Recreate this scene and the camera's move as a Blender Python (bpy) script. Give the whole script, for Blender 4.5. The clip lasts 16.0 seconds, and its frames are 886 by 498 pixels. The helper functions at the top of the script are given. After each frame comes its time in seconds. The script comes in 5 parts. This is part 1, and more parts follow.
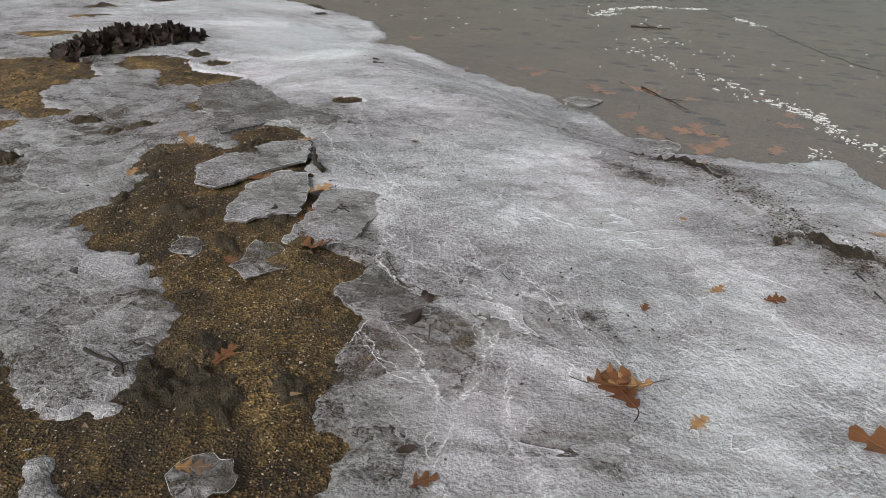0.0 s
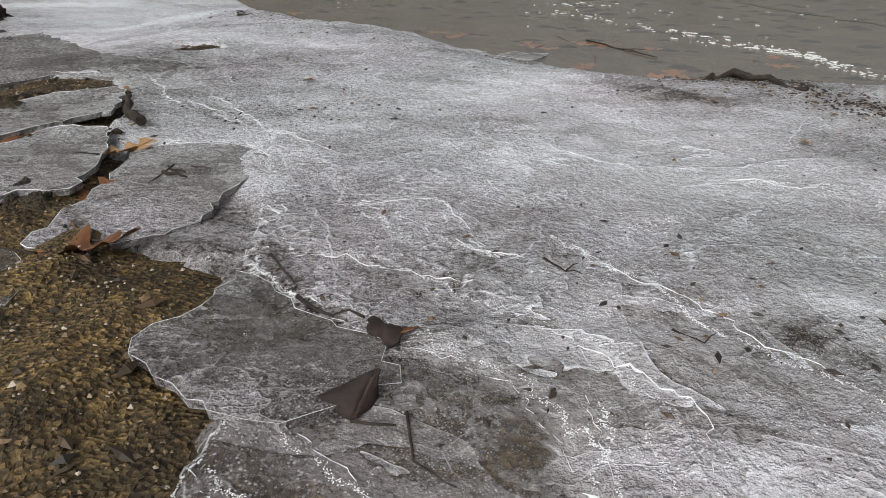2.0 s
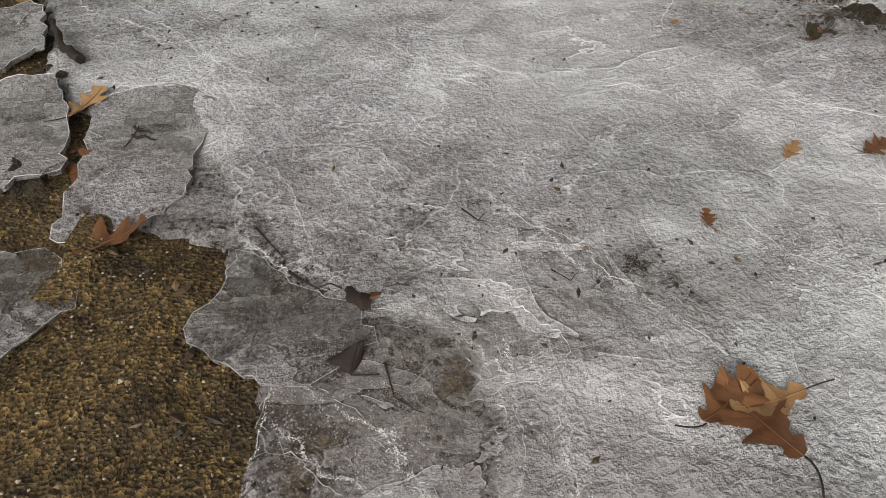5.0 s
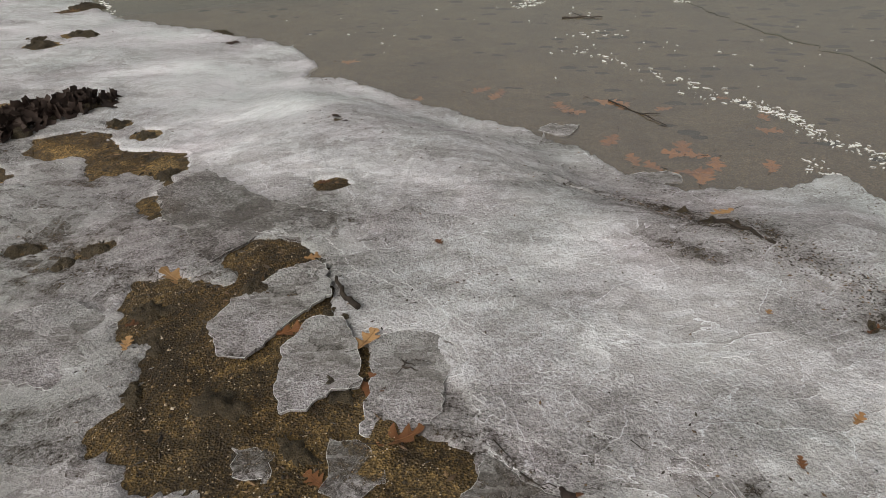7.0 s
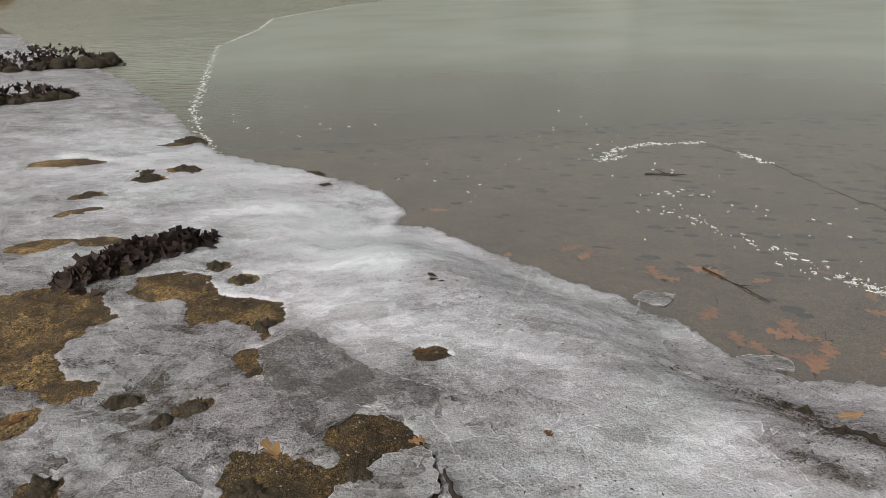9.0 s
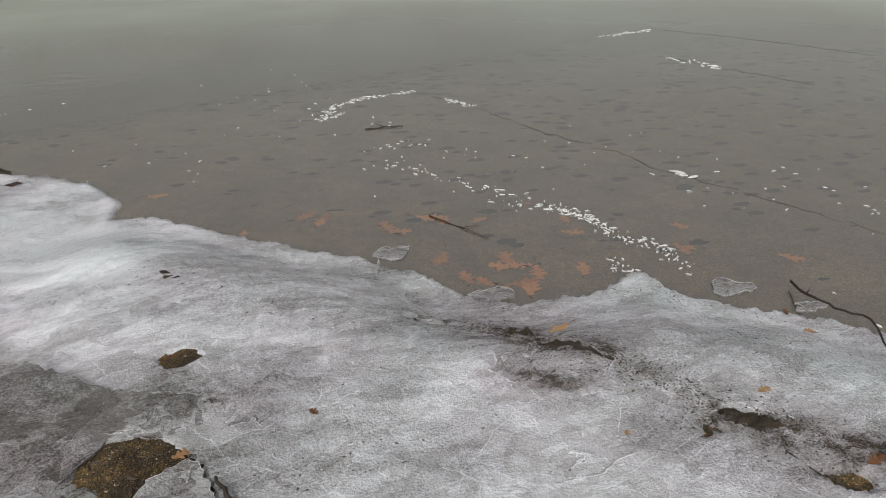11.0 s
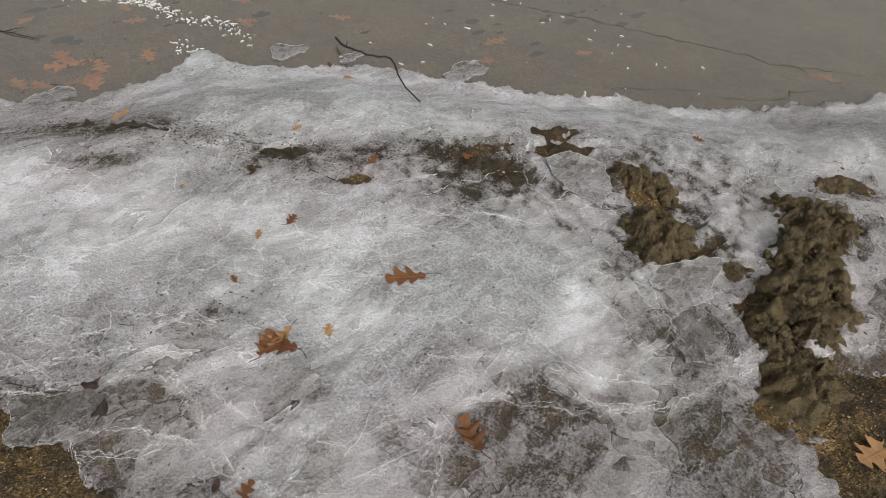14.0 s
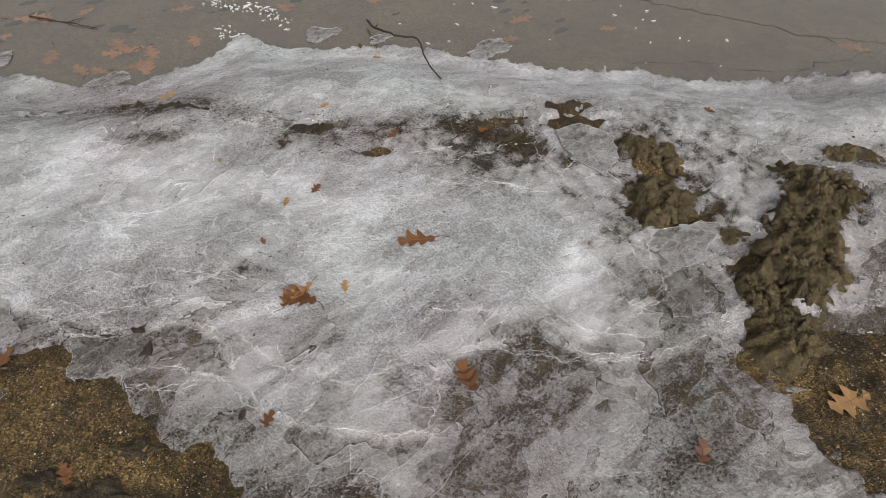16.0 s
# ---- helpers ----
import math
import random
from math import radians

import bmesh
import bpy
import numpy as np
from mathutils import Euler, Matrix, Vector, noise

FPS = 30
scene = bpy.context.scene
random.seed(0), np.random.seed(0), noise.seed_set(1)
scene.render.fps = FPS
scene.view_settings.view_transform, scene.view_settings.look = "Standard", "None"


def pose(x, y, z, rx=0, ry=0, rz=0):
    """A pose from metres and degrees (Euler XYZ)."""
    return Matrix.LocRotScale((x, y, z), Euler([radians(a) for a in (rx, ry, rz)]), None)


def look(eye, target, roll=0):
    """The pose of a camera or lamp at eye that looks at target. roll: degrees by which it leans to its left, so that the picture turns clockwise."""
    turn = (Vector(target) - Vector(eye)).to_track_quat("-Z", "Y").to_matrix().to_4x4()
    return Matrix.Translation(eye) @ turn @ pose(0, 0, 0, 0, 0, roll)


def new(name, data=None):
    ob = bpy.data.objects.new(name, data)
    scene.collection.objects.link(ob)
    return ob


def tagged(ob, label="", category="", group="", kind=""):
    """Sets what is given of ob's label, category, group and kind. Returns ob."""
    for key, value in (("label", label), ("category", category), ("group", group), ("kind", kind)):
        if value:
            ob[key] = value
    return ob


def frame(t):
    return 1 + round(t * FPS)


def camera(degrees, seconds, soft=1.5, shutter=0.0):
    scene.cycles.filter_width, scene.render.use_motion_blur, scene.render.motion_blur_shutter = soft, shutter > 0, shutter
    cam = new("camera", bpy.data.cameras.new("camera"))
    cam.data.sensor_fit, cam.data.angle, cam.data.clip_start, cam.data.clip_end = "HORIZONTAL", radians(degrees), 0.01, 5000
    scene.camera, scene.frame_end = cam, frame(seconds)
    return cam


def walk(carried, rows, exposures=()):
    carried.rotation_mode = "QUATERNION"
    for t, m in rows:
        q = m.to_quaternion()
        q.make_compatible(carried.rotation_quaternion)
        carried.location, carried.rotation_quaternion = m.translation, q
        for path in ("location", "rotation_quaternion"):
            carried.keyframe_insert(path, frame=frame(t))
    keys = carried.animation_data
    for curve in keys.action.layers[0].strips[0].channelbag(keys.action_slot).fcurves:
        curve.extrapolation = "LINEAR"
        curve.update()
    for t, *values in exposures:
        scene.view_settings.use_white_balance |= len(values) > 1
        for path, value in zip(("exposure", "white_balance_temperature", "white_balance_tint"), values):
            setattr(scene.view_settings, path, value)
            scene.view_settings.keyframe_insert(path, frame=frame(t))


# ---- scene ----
import functools

cam = camera(66.93, 16.0, soft=0.9)
PATH = [
    (0, (0.841, -0.352, 0.887), (0.327, 1.314, -0.094), 1.35),
    (0.5, (0.636, -0.026, 0.795), (0.394, 1.707, -0.173), 3.81),
    (1, (0.585, 0.221, 0.601), (0.414, 2.000, -0.296), 1.55),
    (1.5, (0.579, 0.317, 0.435), (0.491, 2.137, -0.391), 0.15),
    (2, (0.580, 0.301, 0.429), (0.346, 2.070, -0.475), 0.12),
    (2.5, (0.582, 0.314, 0.414), (0.386, 2.096, -0.473), -1.19),
    (3, (0.591, 0.316, 0.406), (0.419, 2.108, -0.466), -1.68),
    (3.2, (0.596, 0.314, 0.405), (0.447, 2.095, -0.492), -1.92),
    (5.3, (0.588, 0.242, 0.878), (0.559, 1.490, -0.684), -3.29),
    (5.5, (0.580, 0.214, 0.953), (0.560, 1.442, -0.625), -2.75),
    (6, (0.440, 0.063, 0.971), (0.529, 1.509, -0.408), 1.07),
    (6.5, (0.415, -0.043, 1.070), (0.438, 1.542, -0.151), -1.77),
    (7, (0.387, -0.048, 1.153), (0.152, 1.618, 0.073), -3.05),
    (7.5, (0.340, -0.044, 1.200), (-0.004, 1.686, 0.258), -2.87),
    (8, (0.295, -0.020, 1.229), (-0.117, 1.729, 0.352), -2.53),
    (8.2, (0.278, -0.010, 1.242), (-0.141, 1.749, 0.387), -2.17),
    (10.3, (0.137, 0.104, 1.416), (0.071, 1.977, 0.719), -1.34),
    (10.5, (0.158, 0.082, 1.423), (0.220, 1.929, 0.659), -1.81),
    (11, (0.231, 0.035, 1.413), (0.578, 1.776, 0.492), -1.41),
    (11.5, (0.327, -0.058, 1.404), (0.918, 1.521, 0.328), 1.30),
    (12, (0.377, -0.103, 1.421), (1.153, 1.303, 0.228), 1.94),
    (12.5, (0.358, -0.143, 1.445), (1.250, 1.111, 0.167), 2.45),
    (13, (0.314, -0.220, 1.451), (1.271, 0.937, 0.130), 2.95),
    (13.5, (0.330, -0.302, 1.447), (1.362, 0.766, 0.108), 3.03),
    (14, (0.410, -0.422, 1.486), (1.452, 0.594, 0.114), 6.06),
    (14.5, (0.492, -0.527, 1.514), (1.446, 0.512, 0.097), 6.06),
    (15, (0.442, -0.533, 1.482), (1.244, 0.565, 0.015), 4.24),
    (15.5, (0.361, -0.553, 1.511), (1.168, 0.563, 0.061), 3.55),
    (16, (0.407, -0.624, 1.574), (1.303, 0.462, 0.154), 1.69),
]
walk(cam, [(t, look(eye, target, roll)) for t, eye, target, roll in PATH], [(0, .12, 6500, 10), (3.2, .16, 6500, 10), (5.3, -.03, 7000, 10), (7.0, -.02, 7000, 10), (7.5, .12, 7000, 10), (8.2, .12, 6900, 10), (10.3, .1, 6600, 10), (13, .13, 6600, 10),
                                                                          (14, .2, 6800, 10), (16, .24, 6750, 10)])

# ---- light: an overcast winter sky ----
world = bpy.data.worlds.new("overcast_sky")
scene.world = world
world.use_nodes = True
_n, _l = world.node_tree.nodes, world.node_tree.links
_sky = _n.new("ShaderNodeTexSky")
_sky.sky_type, _sky.sun_disc = "NISHITA", False
_sky.sun_elevation, _sky.sun_rotation = radians(38), radians(200)
_sky.air_density, _sky.dust_density, _sky.ozone_density = 1.0, 6.0, 1.0
_hs = _n.new("ShaderNodeHueSaturation")
_hs.inputs["Saturation"].default_value = 0.12
_l.new(_sky.outputs[0], _hs.inputs["Color"])
_l.new(_hs.outputs[0], _n["Background"].inputs[0])
_n["Background"].inputs[1].default_value = 0.1
sun = new("sun", bpy.data.lights.new("sun", "SUN"))
sun.data.energy, sun.data.angle, sun.data.color = 1.0, radians(25), (1.0, 0.97, 0.93)
sun.matrix_world = pose(0, 0, 20, 52, 0, -20)


# ---- materials ----
class Mat:
    """A small builder for node materials in world metres."""

    def __init__(self, name):
        self.m = bpy.data.materials.new(name)
        self.m.use_nodes = True
        self.n, self.l = self.m.node_tree.nodes, self.m.node_tree.links
        self.b = self.n["Principled BSDF"]
        self.co = self.n.new("ShaderNodeTexCoord").outputs["Object"]

    def map(self, scale=(1, 1, 1), turn=0.0):
        k = self.n.new("ShaderNodeMapping")
        k.inputs["Scale"].default_value, k.inputs["Rotation"].default_value = scale, (0, 0, turn)
        self.l.new(self.co, k.inputs["Vector"])
        return k.outputs[0]

    def noise(self, scale, detail=4, rough=0.55, vec=None, warp=0.0):
        k = self.n.new("ShaderNodeTexNoise")
        k.inputs["Scale"].default_value, k.inputs["Detail"].default_value = scale, detail
        k.inputs["Roughness"].default_value, k.inputs["Distortion"].default_value = rough, warp
        self.l.new(vec or self.co, k.inputs["Vector"])
        return k.outputs["Fac"]

    def warped(self, scale, amount, vec=None):
        """The coordinates shaken sideways by a noise, so that lines drawn on them run crooked."""
        n = self.n.new("ShaderNodeTexNoise")
        n.inputs["Scale"].default_value, n.inputs["Detail"].default_value = scale, 5
        self.l.new(vec or self.co, n.inputs["Vector"])
        k = self.n.new("ShaderNodeVectorMath")
        k.operation = "MULTIPLY_ADD"
        k.inputs[1].default_value = (amount * 2,) * 3
        self.l.new(n.outputs["Color"], k.inputs[0])
        self.l.new(vec or self.co, k.inputs[2])
        return k.outputs[0]

    def cells(self, scale, feature="F1", out="Distance", vec=None):
        k = self.n.new("ShaderNodeTexVoronoi")
        k.feature = feature
        k.inputs["Scale"].default_value = scale
        self.l.new(vec or self.co, k.inputs["Vector"])
        return k.outputs[out]

    def math(self, op, a, b=0.0, clamp=False):
        k = self.n.new("ShaderNodeMath")
        k.operation, k.use_clamp = op, clamp
        for i, v in enumerate((a, b)):
            if isinstance(v, (int, float)):
                k.inputs[i].default_value = v
            else:
                self.l.new(v, k.inputs[i])
        return k.outputs[0]

    def span(self, v, a, b, c=0.0, d=1.0):
        k = self.n.new("ShaderNodeMapRange")
        self.l.new(v, k.inputs[0])
        for i, x in enumerate((a, b, c, d)):
            k.inputs[i + 1].default_value = x
        return k.outputs[0]

    def ramp(self, v, stops):
        k = self.n.new("ShaderNodeValToRGB")
        while len(k.color_ramp.elements) < len(stops):
            k.color_ramp.elements.new(0.5)
        for e, (at, rgb) in zip(k.color_ramp.elements, stops):
            e.position, e.color = at, (*rgb, 1)
        self.l.new(v, k.inputs[0])
        return k.outputs[0]

    def mix(self, f, a, b, kind="MIX"):
        k = self.n.new("ShaderNodeMixRGB")
        k.blend_type = kind
        for i, v in enumerate((f, a, b)):
            if isinstance(v, (int, float)):
                k.inputs[i].default_value = v
            elif isinstance(v, tuple):
                k.inputs[i].default_value = (*v, 1)
            else:
                self.l.new(v, k.inputs[i])
        return k.outputs[0]

    def attr(self, name):
        k = self.n.new("ShaderNodeAttribute")
        k.attribute_name = name
        return k.outputs["Fac"]

    def random(self):
        return self.n.new("ShaderNodeObjectInfo").outputs["Random"]

    def island(self):
        return self.n.new("ShaderNodeNewGeometry").outputs["Random Per Island"]

    def put(self, **k):
        for name, v in k.items():
            s = self.b.inputs[name.replace("_", " ").title().replace("Ior", "IOR")]
            if isinstance(v, (int, float)):
                s.default_value = v
            elif isinstance(v, tuple):
                s.default_value = (*v, 1)
            else:
                self.l.new(v, s)
        return self

    def bump(self, *layers):
        last = None
        for v, strength, dist in layers:
            k = self.n.new("ShaderNodeBump")
            k.inputs["Strength"].default_value, k.inputs["Distance"].default_value = strength, dist
            self.l.new(v, k.inputs["Height"])
            if last:
                self.l.new(last, k.inputs["Normal"])
            last = k.outputs[0]
        self.l.new(last, self.b.inputs["Normal"])
        return self


def sand_material():
    k = Mat("wet_sand")
    big, mid = k.noise(1.6, 5, 0.6), k.noise(14, 5, 0.65)
    grain, gcol = k.cells(190), k.cells(190, out="Color")
    base = k.ramp(k.math("ADD", k.math("MULTIPLY", big, 0.5), k.math("MULTIPLY", mid, 0.5)),
                  [(0.38, (0.030, 0.021, 0.012)), (0.46, (0.078, 0.053, 0.024)), (0.54, (0.130, 0.091, 0.041)), (0.63, (0.205, 0.150, 0.078))])
    bw = k.n.new("ShaderNodeRGBToBW")
    k.l.new(gcol, bw.inputs[0])
    spots = k.ramp(bw.outputs[0], [(0.2, (0.25, 0.24, 0.22)), (0.45, (0.8, 0.76, 0.68)), (0.70, (1.5, 1.4, 1.15)), (0.85, (2.6, 2.45, 2.1))])
    col = k.mix(0.8, base, spots, "MULTIPLY")
    dark = k.span(k.noise(3.5, 8, 0.74, warp=0.8), 0.45, 0.56)
    col = k.mix(k.math("MULTIPLY", dark, 0.72), col, (0.026, 0.020, 0.013))
    col = k.mix(k.attr("dry"), col, k.mix(1.0, col, (2.0, 2.0, 2.1), "MULTIPLY"))
    lake = k.attr("lake")
    col = k.mix(lake, col, k.mix(0.5, k.ramp(k.noise(3, 5), [(0.3, (0.125, 0.098, 0.064)), (0.7, (0.215, 0.176, 0.120))]), spots, "MULTIPLY"))
    k.put(base_color=col, roughness=k.span(mid, 0.3, 0.7, 0.45, 0.85), ior=1.36)
    return k.bump((k.noise(9, 6, 0.7, warp=0.6), 0.7, 0.03), (mid, 0.7, 0.02), (k.noise(70, 4), 0.7, 0.006), (grain, 1.0, 0.004)).m


def ice_material(name="shore_ice", clear=0.0):
    """Grey frosted ice: a soft mottled tone, thin white crackle and scalloped layer rims with shadow painted below
    them, a granular wet skin and clearer, darker windows.
    """
    k = Mat(name)
    along = k.map((1.0, 1.6, 1.0), radians(36))
    white_at = clear if clear else k.attr("white")
    big, mid = k.noise(1.3, 4, 0.55, along, 0.3), k.noise(5.0, 6, 0.58, along, 0.4)
    grit, grain = k.noise(330, 3, 0.75), k.noise(150, 3, 0.6)
    frost, tone, under = None, None, None
    for scale, levels, width, where, lo, detail in ((2.0, 7.0, 0.016, 2.3, 0.47, 4), (5.5, 6.0, 0.030, 3.1, 0.48, 4), (15.0, 4.0, 0.040, 4.3, 0.52, 3)):
        s = k.math("MULTIPLY", k.noise(scale, detail, 0.50, along, 0.6), levels)
        rise = k.math("FRACT", s)
        shown = k.span(k.noise(where * 2, 3, 0.6), lo, lo + 0.10)
        rim = k.math("MULTIPLY", k.span(rise, 0.0, width * 2, 1.0, 0.0), shown)
        # painted shadow: a dark line just below each layer's white lip
        lip_shade = k.math("MULTIPLY", k.span(rise, 1.0 - width * 3.5, 1.0, 0.0, 1.0), shown)
        step = k.math("SUBTRACT", k.math("FRACT", k.math("MULTIPLY", k.math("FLOOR", s), 0.618)), 0.5)
        frost = rim if frost is None else k.math("MAXIMUM", frost, rim)
        under = lip_shade if under is None else k.math("MAXIMUM", under, lip_shade)
        tone = step if tone is None else k.math("ADD", tone, step)
    for scale, warp, size, width, where, lo in ((3.4, 5.0, 0.05, 0.007, 1.7, 0.48), (9.0, 12.0, 0.022, 0.013, 2.6, 0.53)):
        at = k.warped(warp, size, along)
        crack = k.span(k.cells(scale, "DISTANCE_TO_EDGE", vec=at), 0.0, width, 1.0, 0.0)
        crack = k.math("MULTIPLY", crack, k.span(k.noise(where * 2, 3, 0.6), lo, lo + 0.06))
        frost = k.math("MAXIMUM", frost, crack)
        tone = k.math("ADD", tone, k.math("MULTIPLY", k.math("SUBTRACT", k.cells(scale, out="Color", vec=at), 0.5), 0.8))
    rough_skin = k.span(k.noise(2.2, 5, 0.62, along, 0.3), 0.40, 0.60, 0.25, 1.0)
    grains = k.math("MULTIPLY", k.span(k.noise(125, 3, 0.65), 0.38, 0.62, -0.5, 0.5), rough_skin)
    beads = k.math("MULTIPLY", k.span(k.noise(52, 4, 0.68), 0.38, 0.62, -0.5, 0.5), rough_skin)
    crumbs = None
    for scale, size, where in ((130, 0.24, 3.0), (240, 0.30, 6.0), (420, 0.36, 10.0)):
        dot = k.math("MULTIPLY", k.span(k.cells(scale), size - 0.12, size, 1.0, 0.0), k.span(k.noise(where, 6, 0.7), 0.46, 0.58))
        crumbs = dot if crumbs is None else k.math("MAXIMUM", crumbs, dot)
    white = k.math("MAXIMUM", k.math("MULTIPLY", frost, k.span(grain, 0.30, 0.5, 0.55, 1.0)), k.math("MULTIPLY", crumbs, 0.90))
    v = k.math("MULTIPLY", k.math("SUBTRACT", big, 0.5), 0.36)
    for layer, amount in ((mid, 0.26), (grit, 0.16)):
        v = k.math("ADD", v, k.math("MULTIPLY", k.math("SUBTRACT", layer, 0.5), amount))
    # relief shading of grains and beads, put into the colour besides the bump
    v = k.math("ADD", v, k.math("MULTIPLY", grains, 0.22))
    v = k.math("ADD", v, k.math("MULTIPLY", beads, 0.13))
    # under darkens the tone as the shadow beneath the lips
    v = k.math("ADD", v, k.math("SUBTRACT", k.math("MULTIPLY", tone, 0.17), k.math("MULTIPLY", under, 0.15)))
    v = k.math("ADD", k.math("ADD", v, white_at), 0.0 if clear else 0.125)
    v = k.math("ADD", v, k.math("MULTIPLY", white, 0.25 if clear else k.span(white_at, 0.10, 0.36, 0.28, 0.44)))
    # small hollows shaded dark by colour alone
    pit_shade = k.math("MULTIPLY", k.math("MULTIPLY", k.span(k.noise(70, 4, 0.72), 0.34, 0.40, 1.0, 0.0), 0.20), rough_skin)
    v = k.math("SUBTRACT", v, pit_shade)
    col = k.ramp(v, [(0.0, (0.13, 0.112, 0.090)), (0.25, (0.295, 0.280, 0.268)), (0.60, (0.555, 0.550, 0.558)), (0.92, (0.91, 0.93, 0.95))])
    tint = k.ramp(k.noise(1.5, 4), [(0.35, (0.96, 1.0, 1.005)), (0.65, (1.015, 0.982, 1.025))])
    k.put(base_color=k.mix(1.0, col, tint, "MULTIPLY"), alpha=k.span(v, -0.02, 0.36, 0.22, 0.97),
          roughness=k.span(grain, 0.3, 0.7, 0.12, 0.36), ior=1.31)
    return k.bump((mid, 0.3, 0.02), (tone, 0.5, 0.004), (under, -0.5, 0.003), (beads, 0.6, 0.005), (grains, 1.0, 0.006), (grit, 0.5, 0.002), (white, 0.6, 0.002)).m


def frost_material():
    k = Mat("frost")
    k.put(base_color=k.ramp(k.noise(90, 3), [(0.3, (0.62, 0.64, 0.66)), (0.7, (0.88, 0.9, 0.91))]), roughness=0.6)
    return k.bump((k.noise(400, 2), 0.5, 0.001)).m


def leaf_material(name, dark, light, rough=0.55):
    k = Mat(name)
    v = k.math("ADD", k.math("MULTIPLY", k.noise(45, 4), 0.7), k.math("MULTIPLY", k.random(), 0.45))
    k.put(base_color=k.ramp(v, [(0.25, dark), (0.8, light)]), roughness=rough)
    return k.bump((k.noise(140, 4), 0.5, 0.002)).m


def bark_material(name, dark, light):
    k = Mat(name)
    k.put(base_color=k.ramp(k.noise(70, 5), [(0.3, dark), (0.75, light)]), roughness=0.8)
    return k.bump((k.noise(160, 4), 0.8, 0.003)).m


def clump_material(name, dark, light):
    k = Mat(name)
    v = k.math("ADD", k.math("MULTIPLY", k.noise(48, 6, 0.72), 0.85), k.math("MULTIPLY", k.random(), 0.12))
    col = k.ramp(v, [(0.25, dark), (0.7, light)])
    crack = k.span(k.noise(16, 7, 0.7, warp=0.6), 0.40, 0.47, 1.0, 0.0)
    col = k.mix(k.math("MULTIPLY", crack, 0.55), col, tuple(c * 0.35 for c in dark))
    grain = k.cells(260)
    k.put(base_color=k.mix(0.45, col, k.ramp(grain, [(0.1, (1.6, 1.5, 1.3)), (0.6, (0.5, 0.5, 0.5))]), "MULTIPLY"), roughness=0.85)
    return k.bump((k.noise(34, 6, 0.7), 0.9, 0.02), (k.noise(95, 5, 0.75), 1.0, 0.012), (grain, 0.9, 0.004)).m


def water_material(name, ripple, milk):
    """Clear shallow water or thin lake ice: seen through, with a gloss by Fresnel and a matte tone, denser and paler
    farther out.
    """
    m = bpy.data.materials.new(name)
    m.use_nodes = True
    n, l = m.node_tree.nodes, m.node_tree.links
    n.remove(n["Principled BSDF"])
    out = n["Material Output"]
    co = n.new("ShaderNodeTexCoord").outputs["Object"]
    clear = n.new("ShaderNodeBsdfTransparent")
    clear.inputs[0].default_value = (0.90, 0.85, 0.76, 1)
    matte = n.new("ShaderNodeBsdfDiffuse")
    gloss = n.new("ShaderNodeBsdfGlossy")
    gloss.inputs["Roughness"].default_value = 0.06 if ripple else 0.22
    sep = n.new("ShaderNodeSeparateXYZ")
    l.new(co, sep.inputs[0])
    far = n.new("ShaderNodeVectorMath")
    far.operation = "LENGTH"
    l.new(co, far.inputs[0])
    # share of the matte tone, rising with distance from the origin
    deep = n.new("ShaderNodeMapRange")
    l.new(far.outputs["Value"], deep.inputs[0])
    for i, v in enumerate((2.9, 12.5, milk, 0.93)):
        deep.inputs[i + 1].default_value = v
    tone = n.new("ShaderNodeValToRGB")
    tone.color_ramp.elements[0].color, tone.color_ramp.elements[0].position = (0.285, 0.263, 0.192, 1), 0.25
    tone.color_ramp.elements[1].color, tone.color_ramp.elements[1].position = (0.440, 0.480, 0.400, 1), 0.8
    wide = n.new("ShaderNodeTexNoise")
    wide.inputs["Scale"].default_value, wide.inputs["Detail"].default_value = 0.35, 5
    l.new(co, wide.inputs["Vector"])
    # the tone turns paler and greener with that same distance
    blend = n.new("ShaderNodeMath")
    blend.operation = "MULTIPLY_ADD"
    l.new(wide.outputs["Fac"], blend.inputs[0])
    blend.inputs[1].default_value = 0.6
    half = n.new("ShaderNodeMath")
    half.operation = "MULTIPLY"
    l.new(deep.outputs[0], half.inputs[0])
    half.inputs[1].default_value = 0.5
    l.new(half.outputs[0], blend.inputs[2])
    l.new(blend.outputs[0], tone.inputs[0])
    l.new(tone.outputs[0], matte.inputs[0])
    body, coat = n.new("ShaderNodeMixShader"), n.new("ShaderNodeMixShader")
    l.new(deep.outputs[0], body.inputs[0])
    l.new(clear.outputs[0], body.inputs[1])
    l.new(matte.outputs[0], body.inputs[2])
    fres = n.new("ShaderNodeFresnel")
    fres.inputs[0].default_value = 1.33
    less = n.new("ShaderNodeMath")
    less.operation = "MULTIPLY"
    less.inputs[1].default_value = 0.75 if ripple else 0.40
    l.new(fres.outputs[0], less.inputs[0])
    l.new(less.outputs[0], coat.inputs[0])
    l.new(body.outputs[0], coat.inputs[1])
    l.new(gloss.outputs[0], coat.inputs[2])
    l.new(coat.outputs[0], out.inputs[0])
    wave = n.new("ShaderNodeTexNoise")
    wave.inputs["Scale"].default_value, wave.inputs["Detail"].default_value = (5.0, 3) if ripple else (1.2, 4)
    mp = n.new("ShaderNodeMapping")
    mp.inputs["Scale"].default_value = (0.5, 1.6, 1) if ripple else (0.7, 1.0, 1)
    l.new(co, mp.inputs["Vector"])
    l.new(mp.outputs[0], wave.inputs["Vector"])
    bump = n.new("ShaderNodeBump")
    bump.inputs["Strength"].default_value, bump.inputs["Distance"].default_value = (0.5, 0.05) if ripple else (0.12, 0.01)
